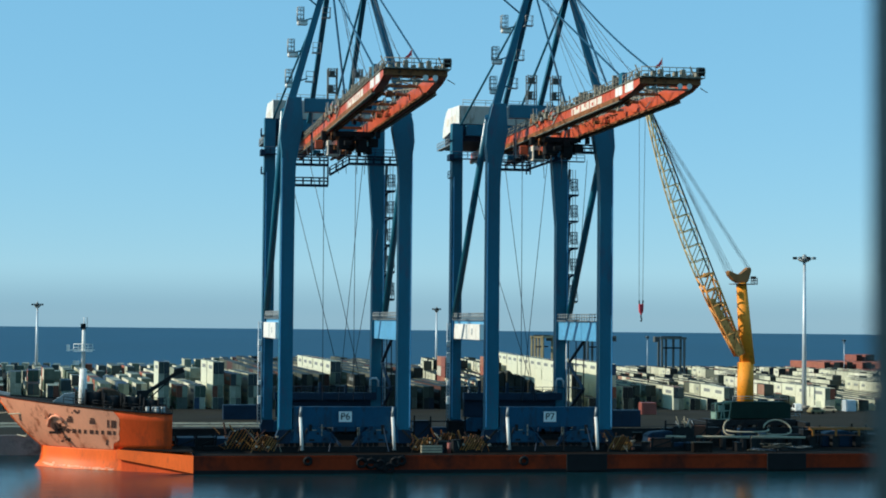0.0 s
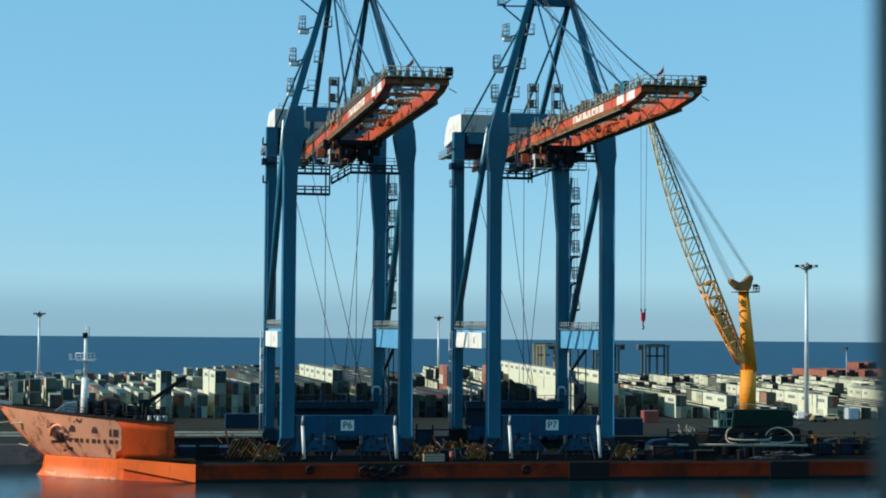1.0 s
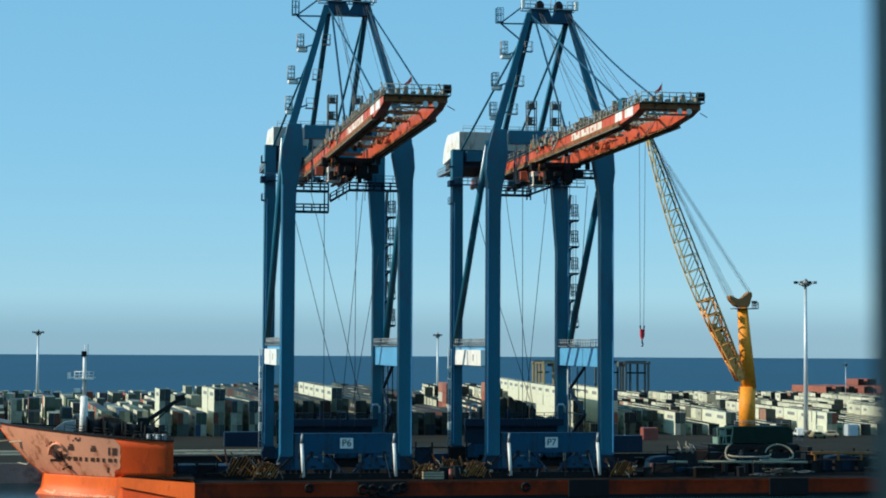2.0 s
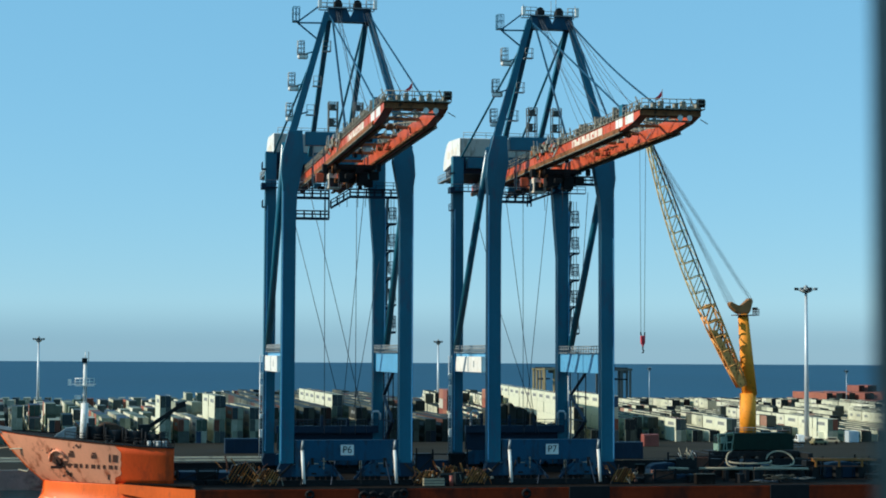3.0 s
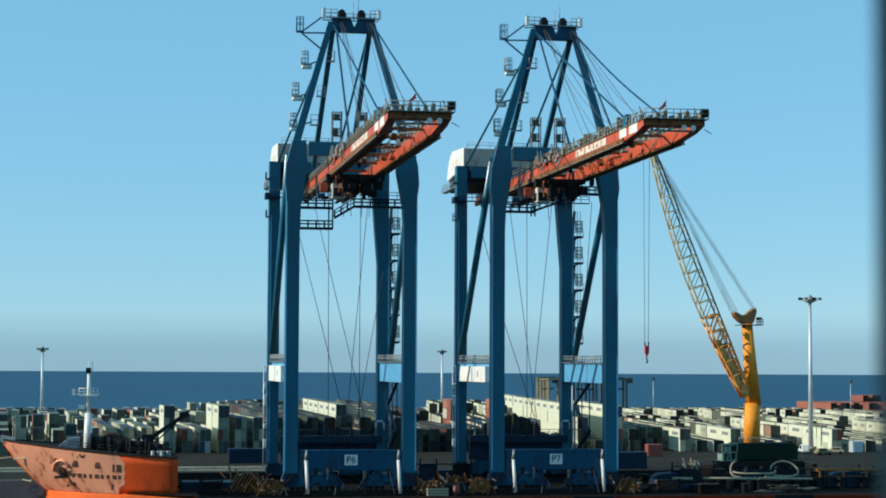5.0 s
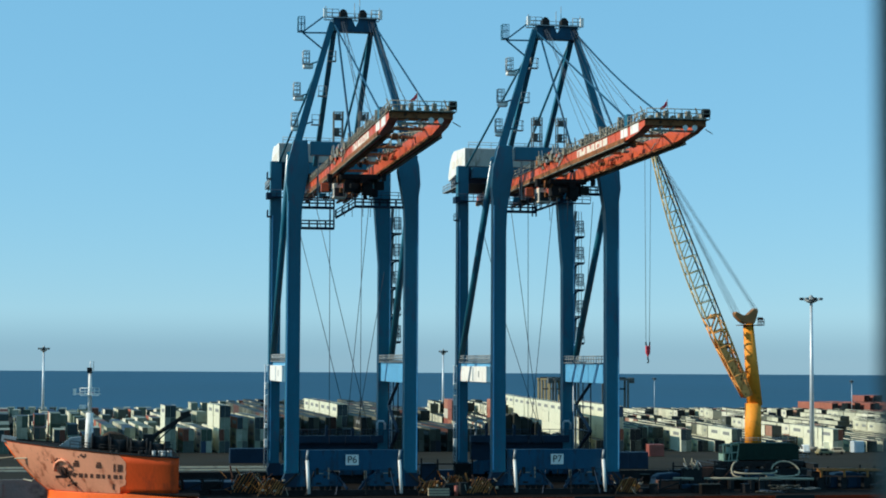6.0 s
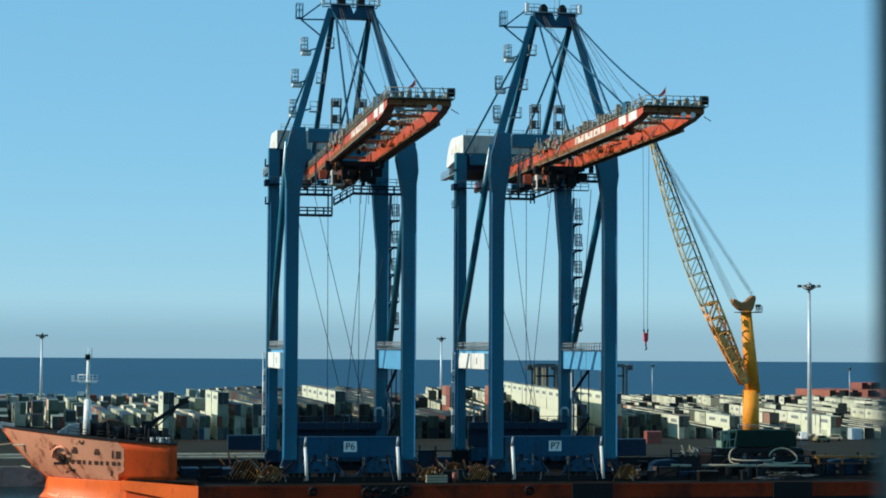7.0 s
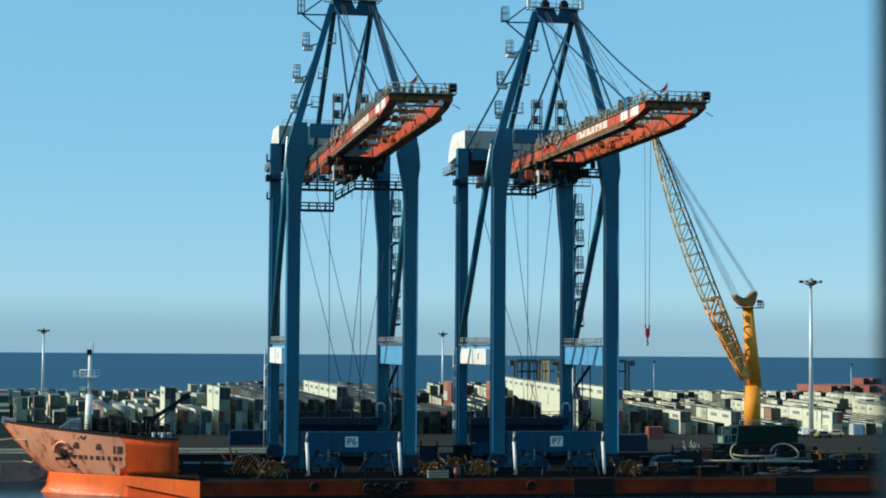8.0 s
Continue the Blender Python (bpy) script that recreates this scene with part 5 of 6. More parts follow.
# pale beams on the deck's far side
for u0, u1, v, z in ((51.9, 55.2, 3.0, 4.85), (57.0, 66.0, 3.0, 4.8), (66.4, 75.5, 3.3, 4.7)):
    e = empty("pale_pipe", at(0, 0, 0))
    tagged(e, "long pale pipe lying on blocks on the ship's deck", "pipe", group="pale pipes")
    tube("pipe_body", (u0, v, z), (u1, v, z - 0.1), 0.21, HOSE, e, n=14)
    for k in (0.12, 0.5, 0.88):
        uu = u0 + (u1 - u0) * k
        box("block", (uu - 0.3, v - 0.5, DECKZ), (uu + 0.3, v + 0.5, z - 0.25), DARK, e)


def hose_loop(u, v, a, b, turns, start, lift, base=0.35):
    pts = []
    n = int(22 * turns)
    for k in range(n + 1):
        q = start + k / 22 * math.tau
        pts.append(Vector((math.cos(q) * a * (1 + 0.04 * k / 22), math.sin(q) * b, base + lift * (0.5 + 0.5 * math.sin(q)) ** 1.5 + 0.12 * k / 22)))
    e = part("deck_hose", made(lambda bm: add_path(bm, pts, 0.14, 8)), HOSE)
    e.matrix_world = at(u, v, DECKZ)
    tagged(e, "thick pale hose coiled in loops on the ship's deck", "hose", group="deck hoses")


hose_loop(64.4, 7.4, 1.3, 0.8, 0.5, 1.7, 2.5, 2.0)
hose_loop(67.0, 7.2, 3.6, 1.6, 0.5, 3.2, 0.9, 2.6)
hose_loop(72.3, 7.4, 2.3, 0.9, 0.95, 3.6, 2.3, 2.1)
hose_loop(71.2, 7.6, 2.9, 1.2, 0.45, 3.7, 0.8, 2.0)
for u, w in ((53.2, 5.6), (83.5, 6.0)):
    tp = empty("blue_tarpaulin_load", at(u, 10.0, DECKZ))
    tagged(tp, "low load under a dark blue tarpaulin on the ship's deck", "covered load", group="covered loads")
    part("cover", made(lambda bm: add_prism(bm, [(-w / 2, 0), (w / 2, 0), (w / 2 - 0.2, 2.2), (w * 0.2, 2.7), (-w * 0.3, 2.5), (-w / 2 + 0.2, 2.0)], -1.4, 1.4)), BLUE_DARK, tp, bevel=0.15)
    for k in (-1, 0, 1):
        part("strap", made(lambda bm: add_beam(bm, (k * w * 0.3, -1.45, 0.1), (k * w * 0.3, -1.45, 2.2), 0.06, 0.12)), DARK, tp)


def gear_rack(u0, u1, v, h, d=3.0):
    """Long dark frame full of lashing gear."""
    e = empty("gear_rack", at(0, 0, DECKZ))
    tagged(e, "long dark steel rack of lashing gear on the ship's deck", "rack", group="gear racks")
    rr = random.Random(int(u0 * 10))
    n = max(2, int((u1 - u0) / 2.4))
    box("base", (u0, v, 0), (u1, v + d, 0.5), DARK, e)
    for k in range(n + 1):
        u = u0 + (u1 - u0) * k / n
        beam("post", (u, v + 0.1, 0.5), (u + rr.uniform(-0.2, 0.2), v + 0.1, h + rr.uniform(-0.5, 0.4)), 0.25, 0.25, DARK, e)
    for k in range(n):
        u = u0 + (u1 - u0) * k / n
        hh = rr.uniform(0.45, 0.9) * h
        box("load", (u + 0.15, v + 0.4, 0.5), (u + (u1 - u0) / n - 0.15, v + d - 0.2, hh), rr.choice((DARK, BLACK, RUST, BLUE_DARK)), e, bevel=0.08)
        beam("brace", (u, v, 0.5), (u + (u1 - u0) / n, v, hh * 0.9), 0.12, 0.16, rr.choice((RUST, DARK, DARK)), e)
    beam("top_bar", (u0, v + 0.1, h * 0.86), (u1, v + 0.1, h * 0.86), 0.2, 0.2, DARK, e)


gear_rack(-25.5, -16.5, 6.0, 2.6, 8.0)
gear_rack(54.0, 66.0, 10.0, 4.2)
gear_rack(66.5, 80.0, 8.5, 3.6)
gear_rack(81.0, 95.0, 11.0, 3.4)
gear_rack(49.0, 56.0, 1.0, 2.2)
gear_rack(10.5, 22.0, 17.0, 4.4)
yb = empty("yellow_spreader", at(82.3, 8.0, DECKZ))
tagged(yb, "low yellow steel lifting beam lying on the ship's deck", "lifting beam")
for s in (-1, 1):
    beam("rail", (-4.6, s * 1.0, 3.15), (6.6, s * 1.0, 3.05), 0.3, 0.34, HAZARD_Y, yb)
    beam("lower_rail", (-4.1, s * 1.0, 2.1), (4.1, s * 1.0, 2.0), 0.2, 0.22, RUST, yb)
for k in (-4.0, 0, 4.0):
    beam("cross_piece", (k, -1.0, 3.0), (k, 1.0, 3.0), 0.3, 0.4, HAZARD_Y, yb)
    beam("upright", (k, -1.0, 1.9), (k, -1.0, 3.0), 0.3, 0.3, HAZARD_Y, yb)
    box("support", (k - 0.5, -0.8, 0), (k + 0.5, 0.8, 1.9), DARK, yb)

# tangle of pale rods on a dark stand
tg = empty("rod_stand", at(56.4, 8.0, DECKZ))
tagged(tg, "dark stand heaped with bent pale rods on the ship's deck", "rods")
box("stand", (-1.6, -0.6, 0), (1.6, 0.6, 3.5), DARK, tg, bevel=0.1)
rr = random.Random(4)
for k in range(12):
    a = rr.uniform(-1.7, 1.7)
    tube("rod", (a, -0.65, rr.uniform(3.2, 3.8)), (a + rr.uniform(-0.8, 0.8), rr.uniform(-0.6, 0.2), rr.uniform(4.0, 5.2)), 0.07, rr.choice((KHAKI, GREY, HOSE)), tg, n=6)

rh = empty("rope_heap", at(69.5, -2.0, DECKZ))
tagged(rh, "heap of dark grey mooring ropes coiled on the ship's deck", "ropes")
rq = random.Random(12)
for k in range(14):
    cx, cz, ra = rq.uniform(-3.6, 3.6), 0.15 + rq.uniform(0, 1.1), rq.uniform(0.8, 2.2)
    turn = rq.uniform(0, math.tau)
    part("coil", made(lambda bm: add_path(bm, [(cx + ra * math.cos(turn + i * 0.42), 0.6 + ra * 0.5 * math.sin(turn + i * 0.42), cz + 0.1 * math.sin(i * 1.3)) for i in range(14)], 0.11, 6)), rq.choice((DARK_GREY, ROPE, CARRIER_G)), rh)
# dark blocks added in place of the yard's dark container ends
heap = empty("covered_load", at(0, 38.0, GZ))
tagged(heap, "dark blocks on the quay standing in for container ends", "covered load")
for u0, u1, h0, h1, v in ((28.8, 31.2, 10.5, 10.8, 0.0), (31.3, 33.0, 10.7, 11.2, 0.6), (33.1, 34.6, 11.4, 10.8, 0.2), (34.7, 36.8, 10.7, 10.2, 0.8), (36.9, 38.3, 9.8, 9.3, 0.1), (38.4, 40.2, 7.9, 7.7, 0.4), (40.3, 42.2, 7.6, 7.8, 0.5)):
    part("end_block", made(lambda bm: add_prism(bm, [(u0, 0), (u1, 0), (u1 - 0.05, h1 - 0.3), (u1 - 0.4, h1), (u0 + 0.5, h0), (u0 + 0.05, h0 - 0.4)], v - 1.4, v + 1.4)), DARK_GREY, heap, bevel=0.12)
    for k in (0.3, 0.75):
        z = k * min(h0, h1)
        beam("block_band", (u0 - 0.02, v - 1.43, z), (u1 + 0.02, v - 1.43, z + 0.1), 0.05, 0.16, DARK, heap)


# ---- mobile harbour crane on the quay ----
hc = empty("mobile_harbour_crane", at(84.4, 58.0, GZ))
tagged(hc, "yellow mobile harbour crane with lattice jib on a dark green chassis", "crane")
part("chassis", made(lambda bm: (add_box(bm, (-8, -3, 0.7), (9.5, 3, 1.7)), add_beam(bm, (-9, -7, 0.9), (-9, 7, 0.9), 0.9, 1.0), add_beam(bm, (10.3, -7, 0.9), (10.3, 7, 0.9), 0.9, 1.0))), DARK, hc)
for u in (-9, 10.3):
    for v in (-7, 7):
        box("outrigger_pad", (u - 1.0, v - 1.0, 0), (u + 1.0, v + 1.0, 0.4), DARK, hc)
for k in range(6):
    for s in (-1, 1):
        tube("wheel", (-6.8 + k * 3.0, s * 2.3, 0.65), (-6.8 + k * 3.0, s * 3.1, 0.65), 0.65, BLACK, hc, n=14)
part("slew_ring", made(lambda bm: add_tube(bm, (0, 0, 1.7), (0, 0, 2.1), 2.4, n=24)), DARK, hc)
mh = part("machine_house", made(lambda bm: add_prism(bm, [(-3.4, 1.9), (8.6, 1.9), (8.6, 4.6), (7.4, 5.1), (-3.4, 5.1)], -2.6, 2.4)), GREEN, hc, "dark green machine house", 0.06)
gc = box("green_cab", (-6.0, -2.3, 1.4), (-3.45, 1.8, 4.7), GREEN, hc, "dark green cabin end with pale railings", 0.2)
for k in range(4):
    beam("cab_rail", (-6.3 + k * 0.8, -2.5, 1.4), (-6.3 + k * 0.8 + (0.6 if k % 2 else -0.2), -2.5, 5.0), 0.16, 0.18, GREEN_PALE, gc)
for z in (1.7, 3.2, 4.9):
    beam("cab_rail", (-6.4, -2.5, z), (-3.5, -2.5, z + 0.2), 0.16, 0.18, GREEN_PALE, gc)
box("cab_panel", (-6.04, -2.0, 1.6), (-5.995, 1.5, 3.0), GREEN_PALE, gc)
box("cab_panel", (-5.9, -2.36, 3.4), (-4.6, -2.305, 4.4), GREEN_PALE, gc)
box("cab_glass", (-6.04, -1.8, 3.3), (-5.995, 1.2, 4.5), GLASS, gc)
for k in range(5):
    box("louvre", (-2.4 + k * 2.1, -2.64, 2.6), (-1.2 + k * 2.1, -2.6, 4.4), GREEN, mh)
part("house_rail", made(lambda bm: (add_rail(bm, (-3, -2.4, 5.1), (8, -2.4, 5.1), 1.0, 1.8, 0.05), add_rail(bm, (8.5, -2.5, 1.9), (10.5, -2.5, 1.9), 1.0, 1.0, 0.05))), GREY, mh)
tower = part("tower", made(lambda bm: (add_tube(bm, (0.35, 0, 4.4), (0.4, 0, 12.6), 1.58, n=28), add_tube(bm, (0.72, 0, 12.2), (-0.52, 0, 27.8), 1.5, 1.0, n=28))), YELLOW, hc, "yellow tower column")
# head browner than the tower: shade on its front, coloured in
part("tower_head", made(lambda bm: add_prism(bm, [(-3.5, 29.9), (-3.3, 29.2), (-2.3, 28.2), (-1.5, 27.8), (0.4, 27.8), (0.8, 28.4), (1.3, 30.3), (1.1, 30.8), (0.4, 30.8), (-0.1, 30.0), (-0.8, 29.4), (-1.7, 29.3), (-2.5, 29.9), (-3.1, 30.2)], -0.8, 0.8)), BROWN, tower, "rope head of the tower, its shaded front painted brown", 0.15)
part("head_platform", made(lambda bm: (add_box(bm, (-2.4, -1.6, 27.5), (2.2, 1.6, 27.65)), add_rail(bm, (0.9, -1.5, 27.65), (2.2, -1.5, 27.65), 1.1, 0.6, 0.05), add_rail(bm, (2.15, -1.5, 27.65), (2.15, 1.5, 27.65), 1.1, 0.6, 0.05), add_box(bm, (1.5, -0.5, 28.6), (2.3, 0.4, 29.1)))), RUST, tower)
# lattice jib
P0, P1 = Vector((-0.9, -0.3, 13.9)), Vector((-19.5, -0.3, 60.8))
ax = (P1 - P0).normalized()
up = Vector((0, 1, 0)).cross(ax).normalized()
if up.x < 0:
    up = -up
wd = Vector((0, 1, 0))


def jib_frame(t):
    """Centre, half height and half width of the jib at t."""
    off = 1.05 * math.sin(math.pi * min(1, t * 1.02))
    hh = 0.12 + 1.38 * math.sin(math.pi * (0.14 + 0.82 * t)) ** 0.9
    return P0.lerp(P1, t) - up * off, hh, 0.4 + 0.9 * math.sin(math.pi * (0.15 + 0.7 * t))


def chord(bm, sy, sw, a=0.0, b=1.0, n=14, r=0.15):
    pts = []
    for k in range(n + 1):
        c, hh, ww = jib_frame(a + (b - a) * k / n)
        pts.append(c + up * hh * sy + wd * ww * sw)
    add_path(bm, pts, r, 7)


for sy in (-1, 1):
    for sw in (-1, 1):
        # right-hand chords near black: their shaded side is put into the material
        part("jib_chord", made(lambda bm: chord(bm, sy, sw, 0.3, 1.0)), YELLOW_PALE if sy < 0 else DARK, hc)
        part("jib_foot_chord", made(lambda bm: chord(bm, sy, sw, 0.0, 0.3, 6, 0.2)), ORANGE_RUST, hc)


def lacing(n=16):
    """Braces between the chords, one by one."""
    for k in range(n):
        c0, h0, w0 = jib_frame(0.03 + 0.97 * k / n)
        c1, h1, w1 = jib_frame(0.03 + 0.97 * (k + 1) / n)
        e = 1 if k % 2 else -1
        mt, r = (ORANGE_RUST, 0.19) if k < 5 else (YELLOW_PALE, 0.09)
        for sw in (-1, 1):
            tube("jib_brace", c0 - up * h0 + wd * w0 * sw, c1 + up * h1 + wd * w1 * sw, r, mt, hc, n=5)
            tube("jib_brace", c1 + up * h1 + wd * w1 * sw, c1 - up * h1 + wd * w1 * sw, r, mt, hc, n=5)
        for sy in (-1, 1):
            tube("jib_brace", c0 + up * h0 * sy + wd * w0 * e, c1 + up * h1 * sy - wd * w1 * e, r * 0.8, mt, hc, n=5)
        if k < 6 and k % 2 == 0:
            box("jib_bracket", (c1.x - 0.5, -1.2, c1.z - 0.5), (c1.x + 0.6, -0.7, c1.z + 0.4), RUST if k == 2 else ORANGE_RUST, hc, bevel=0.1)


lacing()


def jib_foot(bm, sw):
    """Plated side of the jib's foot, narrowing upwards."""
    rows = []
    for k in range(7):
        c, hh, ww = jib_frame(0.24 * k / 6)
        rows.append([bm.verts.new(c + up * a + wd * (ww * sw + e)) for e in (-0.06, 0.06) for a in (-hh * 1.02, hh * (0.9 - 0.2 * k))])
    for a, b in zip(rows, rows[1:]):
        for i, j in ((0, 1), (1, 3), (3, 2), (2, 0)):
            bm.faces.new((a[i], a[j], b[j], b[i]))
    bm.faces.new([rows[0][i] for i in (0, 1, 3, 2)])
    bm.faces.new([rows[-1][i] for i in (2, 3, 1, 0)])


for sw in (-1, 1):
    part("jib_foot", made(lambda bm: jib_foot(bm, sw)), ORANGE_RUST, hc, "rusty yellow plated foot of the jib")
part("jib_walkway", made(lambda bm: [add_rail(bm, jib_frame(0.05 + 0.05 * k)[0] + wd * -1.0, jib_frame(0.10 + 0.05 * k)[0] + wd * -1.0, 1.2, 0.8, 0.05) for k in range(4)]), RUST, hc)
box("jib_head", (P1.x - 1.0, -0.9, P1.z - 0.8), (P1.x + 0.6, 0.5, P1.z + 1.0), YELLOW_PALE, hc, bevel=0.2)
tube("luffing_cylinder", (0.3, 0, 17.0), tuple(jib_frame(0.14)[0]), 0.4, ORANGE_RUST, hc, n=12)
for k, (a, b) in enumerate((((1.2, 30.6), 0.3), ((0.8, 30.5), 0.7), ((-2.4, 29.9), 0.2), ((-3.0, 29.8), 0.5), ((-3.5, 29.7), 0.0))):
    for s in (-0.5, 0.5):
        tube("jib_rope", (a[0], s, a[1]), (P1.x + 0.4 - b * 0.4, s * 0.7, P1.z + 0.4 - b), 0.036, ROPE, hc, n=5)
for s in (-0.55, 0.45):
    tube("hook_rope", (P1.x - 1.0 + s * 1.2, -0.3, P1.z - 0.4), (P1.x - 1.1 + s * 0.7, -0.3, 23.7), 0.05, ROPE, hc, n=5)
hk = part("hook_block", made(lambda bm: (add_prism(bm, [(-0.45, 22.3), (0.45, 22.3), (0.4, 20.9), (0, 20.2), (-0.4, 20.9)], -0.3, 0.3), )), FLAG_RED, hc, "red hook block", 0.08)
hk.location = (P1.x - 1.1, -0.3, 1.2)
part("hook", made(lambda bm: add_path(bm, [(0, 0, 20.3), (0, 0, 19.7), (0.18, 0, 19.4), (0.1, 0, 19.1), (-0.15, 0, 19.1)], 0.14, 8)), BLACK, hk)
for e in (-0.35, 0.35):
    tube("shackle", (e * 0.9, 0, 22.3), (e * 1.15, 0, 23.0), 0.14, BLACK, hk, n=8)


# ---- lamp masts ----
def lamp_mast(u, v, height, crown, r=0.35):
    e = empty("lamp_mast", at(u, v, GZ))
    tagged(e, "tall pale steel floodlight mast standing in the yard", "lamp mast", group="lamp masts")
    tube("pole", (0, 0, 0), (0, 0, height), r, GALV, e, r2=r * 0.55, n=12)
    part("base", made(lambda bm: add_tube(bm, (0, 0, 0), (0, 0, 0.8), r * 2.2, n=12)), CONCRETE, e)
    part("head_ring", made(lambda bm: (add_tube(bm, (0, 0, height - 0.3), (0, 0, height + 0.3), crown * 0.35, n=12), add_beam(bm, (-crown, 0, height), (crown, 0, height), 0.2, 0.2), add_beam(bm, (0, -crown, height), (0, crown, height), 0.2, 0.2),
                                       add_tube(bm, (0, 0, height + 0.3), (0, 0, height + 0.9), crown * 0.3, crown * 0.1, n=10), add_tube(bm, (0, 0, height - 1.0), (0, 0, height - 0.31), r, crown * 0.8, n=10))), GREY, e)
    for k in range(8):
        a = k * math.tau / 8
        c, s = math.cos(a) * crown, math.sin(a) * crown
        box("lamp", (c - 0.4, s - 0.35, height - 0.3), (c + 0.4, s + 0.35, height + 0.25), GREY if k % 2 else DARK, e, bevel=0.04)


lamp_mast(126.0, 133.0, 35.6, 2.4, 0.6)
lamp_mast(-57.2, 300.0, 23.8, 1.4, 0.5)
lamp_mast(67.5, 300.0, 23.7, 1.0, 0.45)
lamp_mast(162.7, 385.0, 14.6, 0.4, 0.16)
lamp_mast(243.4, 392.0, 13.8, 0.4, 0.16)


# ---- containers ----
CL, CW, CH, SHORT = 12.19, 2.44, 2.60, 6.06


def container_body(bm, long=CL):
    """Frame of posts and rails round recessed panels."""
    x, y, z = CW / 2, long / 2, CH
    add_box(bm, (-x + 0.05, -y + 0.06, 0.06), (x - 0.05, y - 0.06, z - 0.03))
    for sx in (-1, 1):
        for sy in (-1, 1):
            add_box(bm, (sx * x - (0.16 if sx > 0 else 0), sy * y - (0.18 if sy > 0 else 0), 0), (sx * x + (0.16 if sx < 0 else 0), sy * y + (0.18 if sy < 0 else 0), z))
        for zz in (0.0, z - 0.14):
            add_box(bm, (sx * x - (0.1 if sx > 0 else 0), -y + 0.18, zz), (sx * x + (0.1 if sx < 0 else 0), y - 0.18, zz + 0.14))


def container_door(bm, s, long=CL):
    y = -long / 2
    add_box(bm, (0.02 if s > 0 else -1.2, y - 0.03, 0.03), (1.2 if s > 0 else -0.02, y + 0.058, CH - 0.05))


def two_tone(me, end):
    """Dull roof in the doors' paint, with shade put into the colour."""
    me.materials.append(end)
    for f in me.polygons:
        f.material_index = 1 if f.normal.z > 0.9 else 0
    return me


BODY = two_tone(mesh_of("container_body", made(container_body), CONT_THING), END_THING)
BODY_SHADED = two_tone(mesh_of("shaded_container_body", made(container_body), SHADED_THING), ENDD_THING)
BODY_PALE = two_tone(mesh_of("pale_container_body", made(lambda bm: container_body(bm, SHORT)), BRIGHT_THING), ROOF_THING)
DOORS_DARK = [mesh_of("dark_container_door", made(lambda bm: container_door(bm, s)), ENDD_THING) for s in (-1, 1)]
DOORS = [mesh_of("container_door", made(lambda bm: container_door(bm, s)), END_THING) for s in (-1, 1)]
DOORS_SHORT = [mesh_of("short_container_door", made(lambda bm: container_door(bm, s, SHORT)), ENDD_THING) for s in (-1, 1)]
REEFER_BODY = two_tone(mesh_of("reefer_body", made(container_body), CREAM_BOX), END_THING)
MARK = mesh_of("container_mark", made(lambda bm: add_box(bm, (-CW / 2 + 0.01, -3.6, 1.0), (-CW / 2 + 0.045, 2.6, 1.75))), MARK_GREY)

MARK_SHORT = mesh_of("short_container_mark", made(lambda bm: add_box(bm, (-CW / 2 + 0.01, -1.5, 1.1), (-CW / 2 + 0.045, 1.1, 1.75))), MARK_GREY)
PITCH_U, PITCH_V = 3.95, 12.28
rnd = random.Random(11)


def stack_height(i, j, u):
    """Tiers in column i, row j: whole columns keep much the same height."""
    n = noise.noise(Vector((i * 0.71, j * 0.22, 3.0)))
    if u > 86:
        run = random.Random(i * 31 + (j + i % 4) // (5 + i % 3) * 7)
        base = run.choice((2, 1, 2, 2, 1, 2, 1) if j < 9 else (1, 2, 1, 1, 2)) - (1 if j == 0 and run.random() < 0.3 else 0)
    elif u > -3:
        base = 2.5 + 1.3 * n + rnd.uniform(-0.6, 0.6)
    else:
        base = rnd.choice((0, 1, 1, 1, 2, 2, 2, 3 if j < 6 else 1)) + 0.5 * n
    return int(max(0, min(3 if u > 86 else 3, round(base))))


# runs of high stacks and the rows beside them: column range, row range, tiers
FIXED = [((-9, -7), (0, 0), 1), ((-9, -7), (1, 4), 2), ((-6, -6), (0, 0), 4), ((-5, -5), (0, 1), 2), ((-4, -4), (0, 2), 2), ((-3, -3), (0, 1), 4), ((-2, -2), (0, 3), 3), ((-1, -1), (0, 2), 3), ((0, 3), (0, 9), 3),
         ((4, 4), (1, 6), 4), ((5, 11), (0, 13), 3), ((12, 15), (0, 9), 2), ((16, 17), (0, 9), 1), ((18, 18), (1, 12), 4), ((19, 19), (0, 8), 1), ((20, 20), (0, 5), 4), ((21, 24), (0, 4), 2), ((22, 23), (0, 0), 0), ((24, 24), (0, 0), 2), ((25, 26), (0, 2), 1), ((27, 27), (0, 1), 2), ((28, 29), (0, 1), 1), ((30, 30), (0, 1), 1), ((31, 32), (0, 1), 0), ((33, 33), (0, 2), 2), ((34, 36), (0, 1), 1),
         ((8, 11), (0, 4), 2), ((12, 12), (5, 6), 4), ((15, 15), (5, 6), 4)]
REEFER = [(-6, 0), (-3, 0), (-3, 1)] + [(4, j) for j in range(1, 7)] + [(18, j) for j in range(1, 13)] + [(20, j) for j in range(6)] + [(24, 0), (27, 0), (27, 1), (33, 0), (33, 1), (33, 2)]
RED_FROM = {(12, 5): 0, (12, 6): 0, (15, 5): 2, (15, 6): 2}      # stacks that are red from this tier up
BLOCKS = ((-99, -1, -2.0, 130.0, 3.2), (0, 11, 0.0, 130.0, 0.0), (12, 999, 71.0, 142.0, -5.3))     # columns, pivot, turn


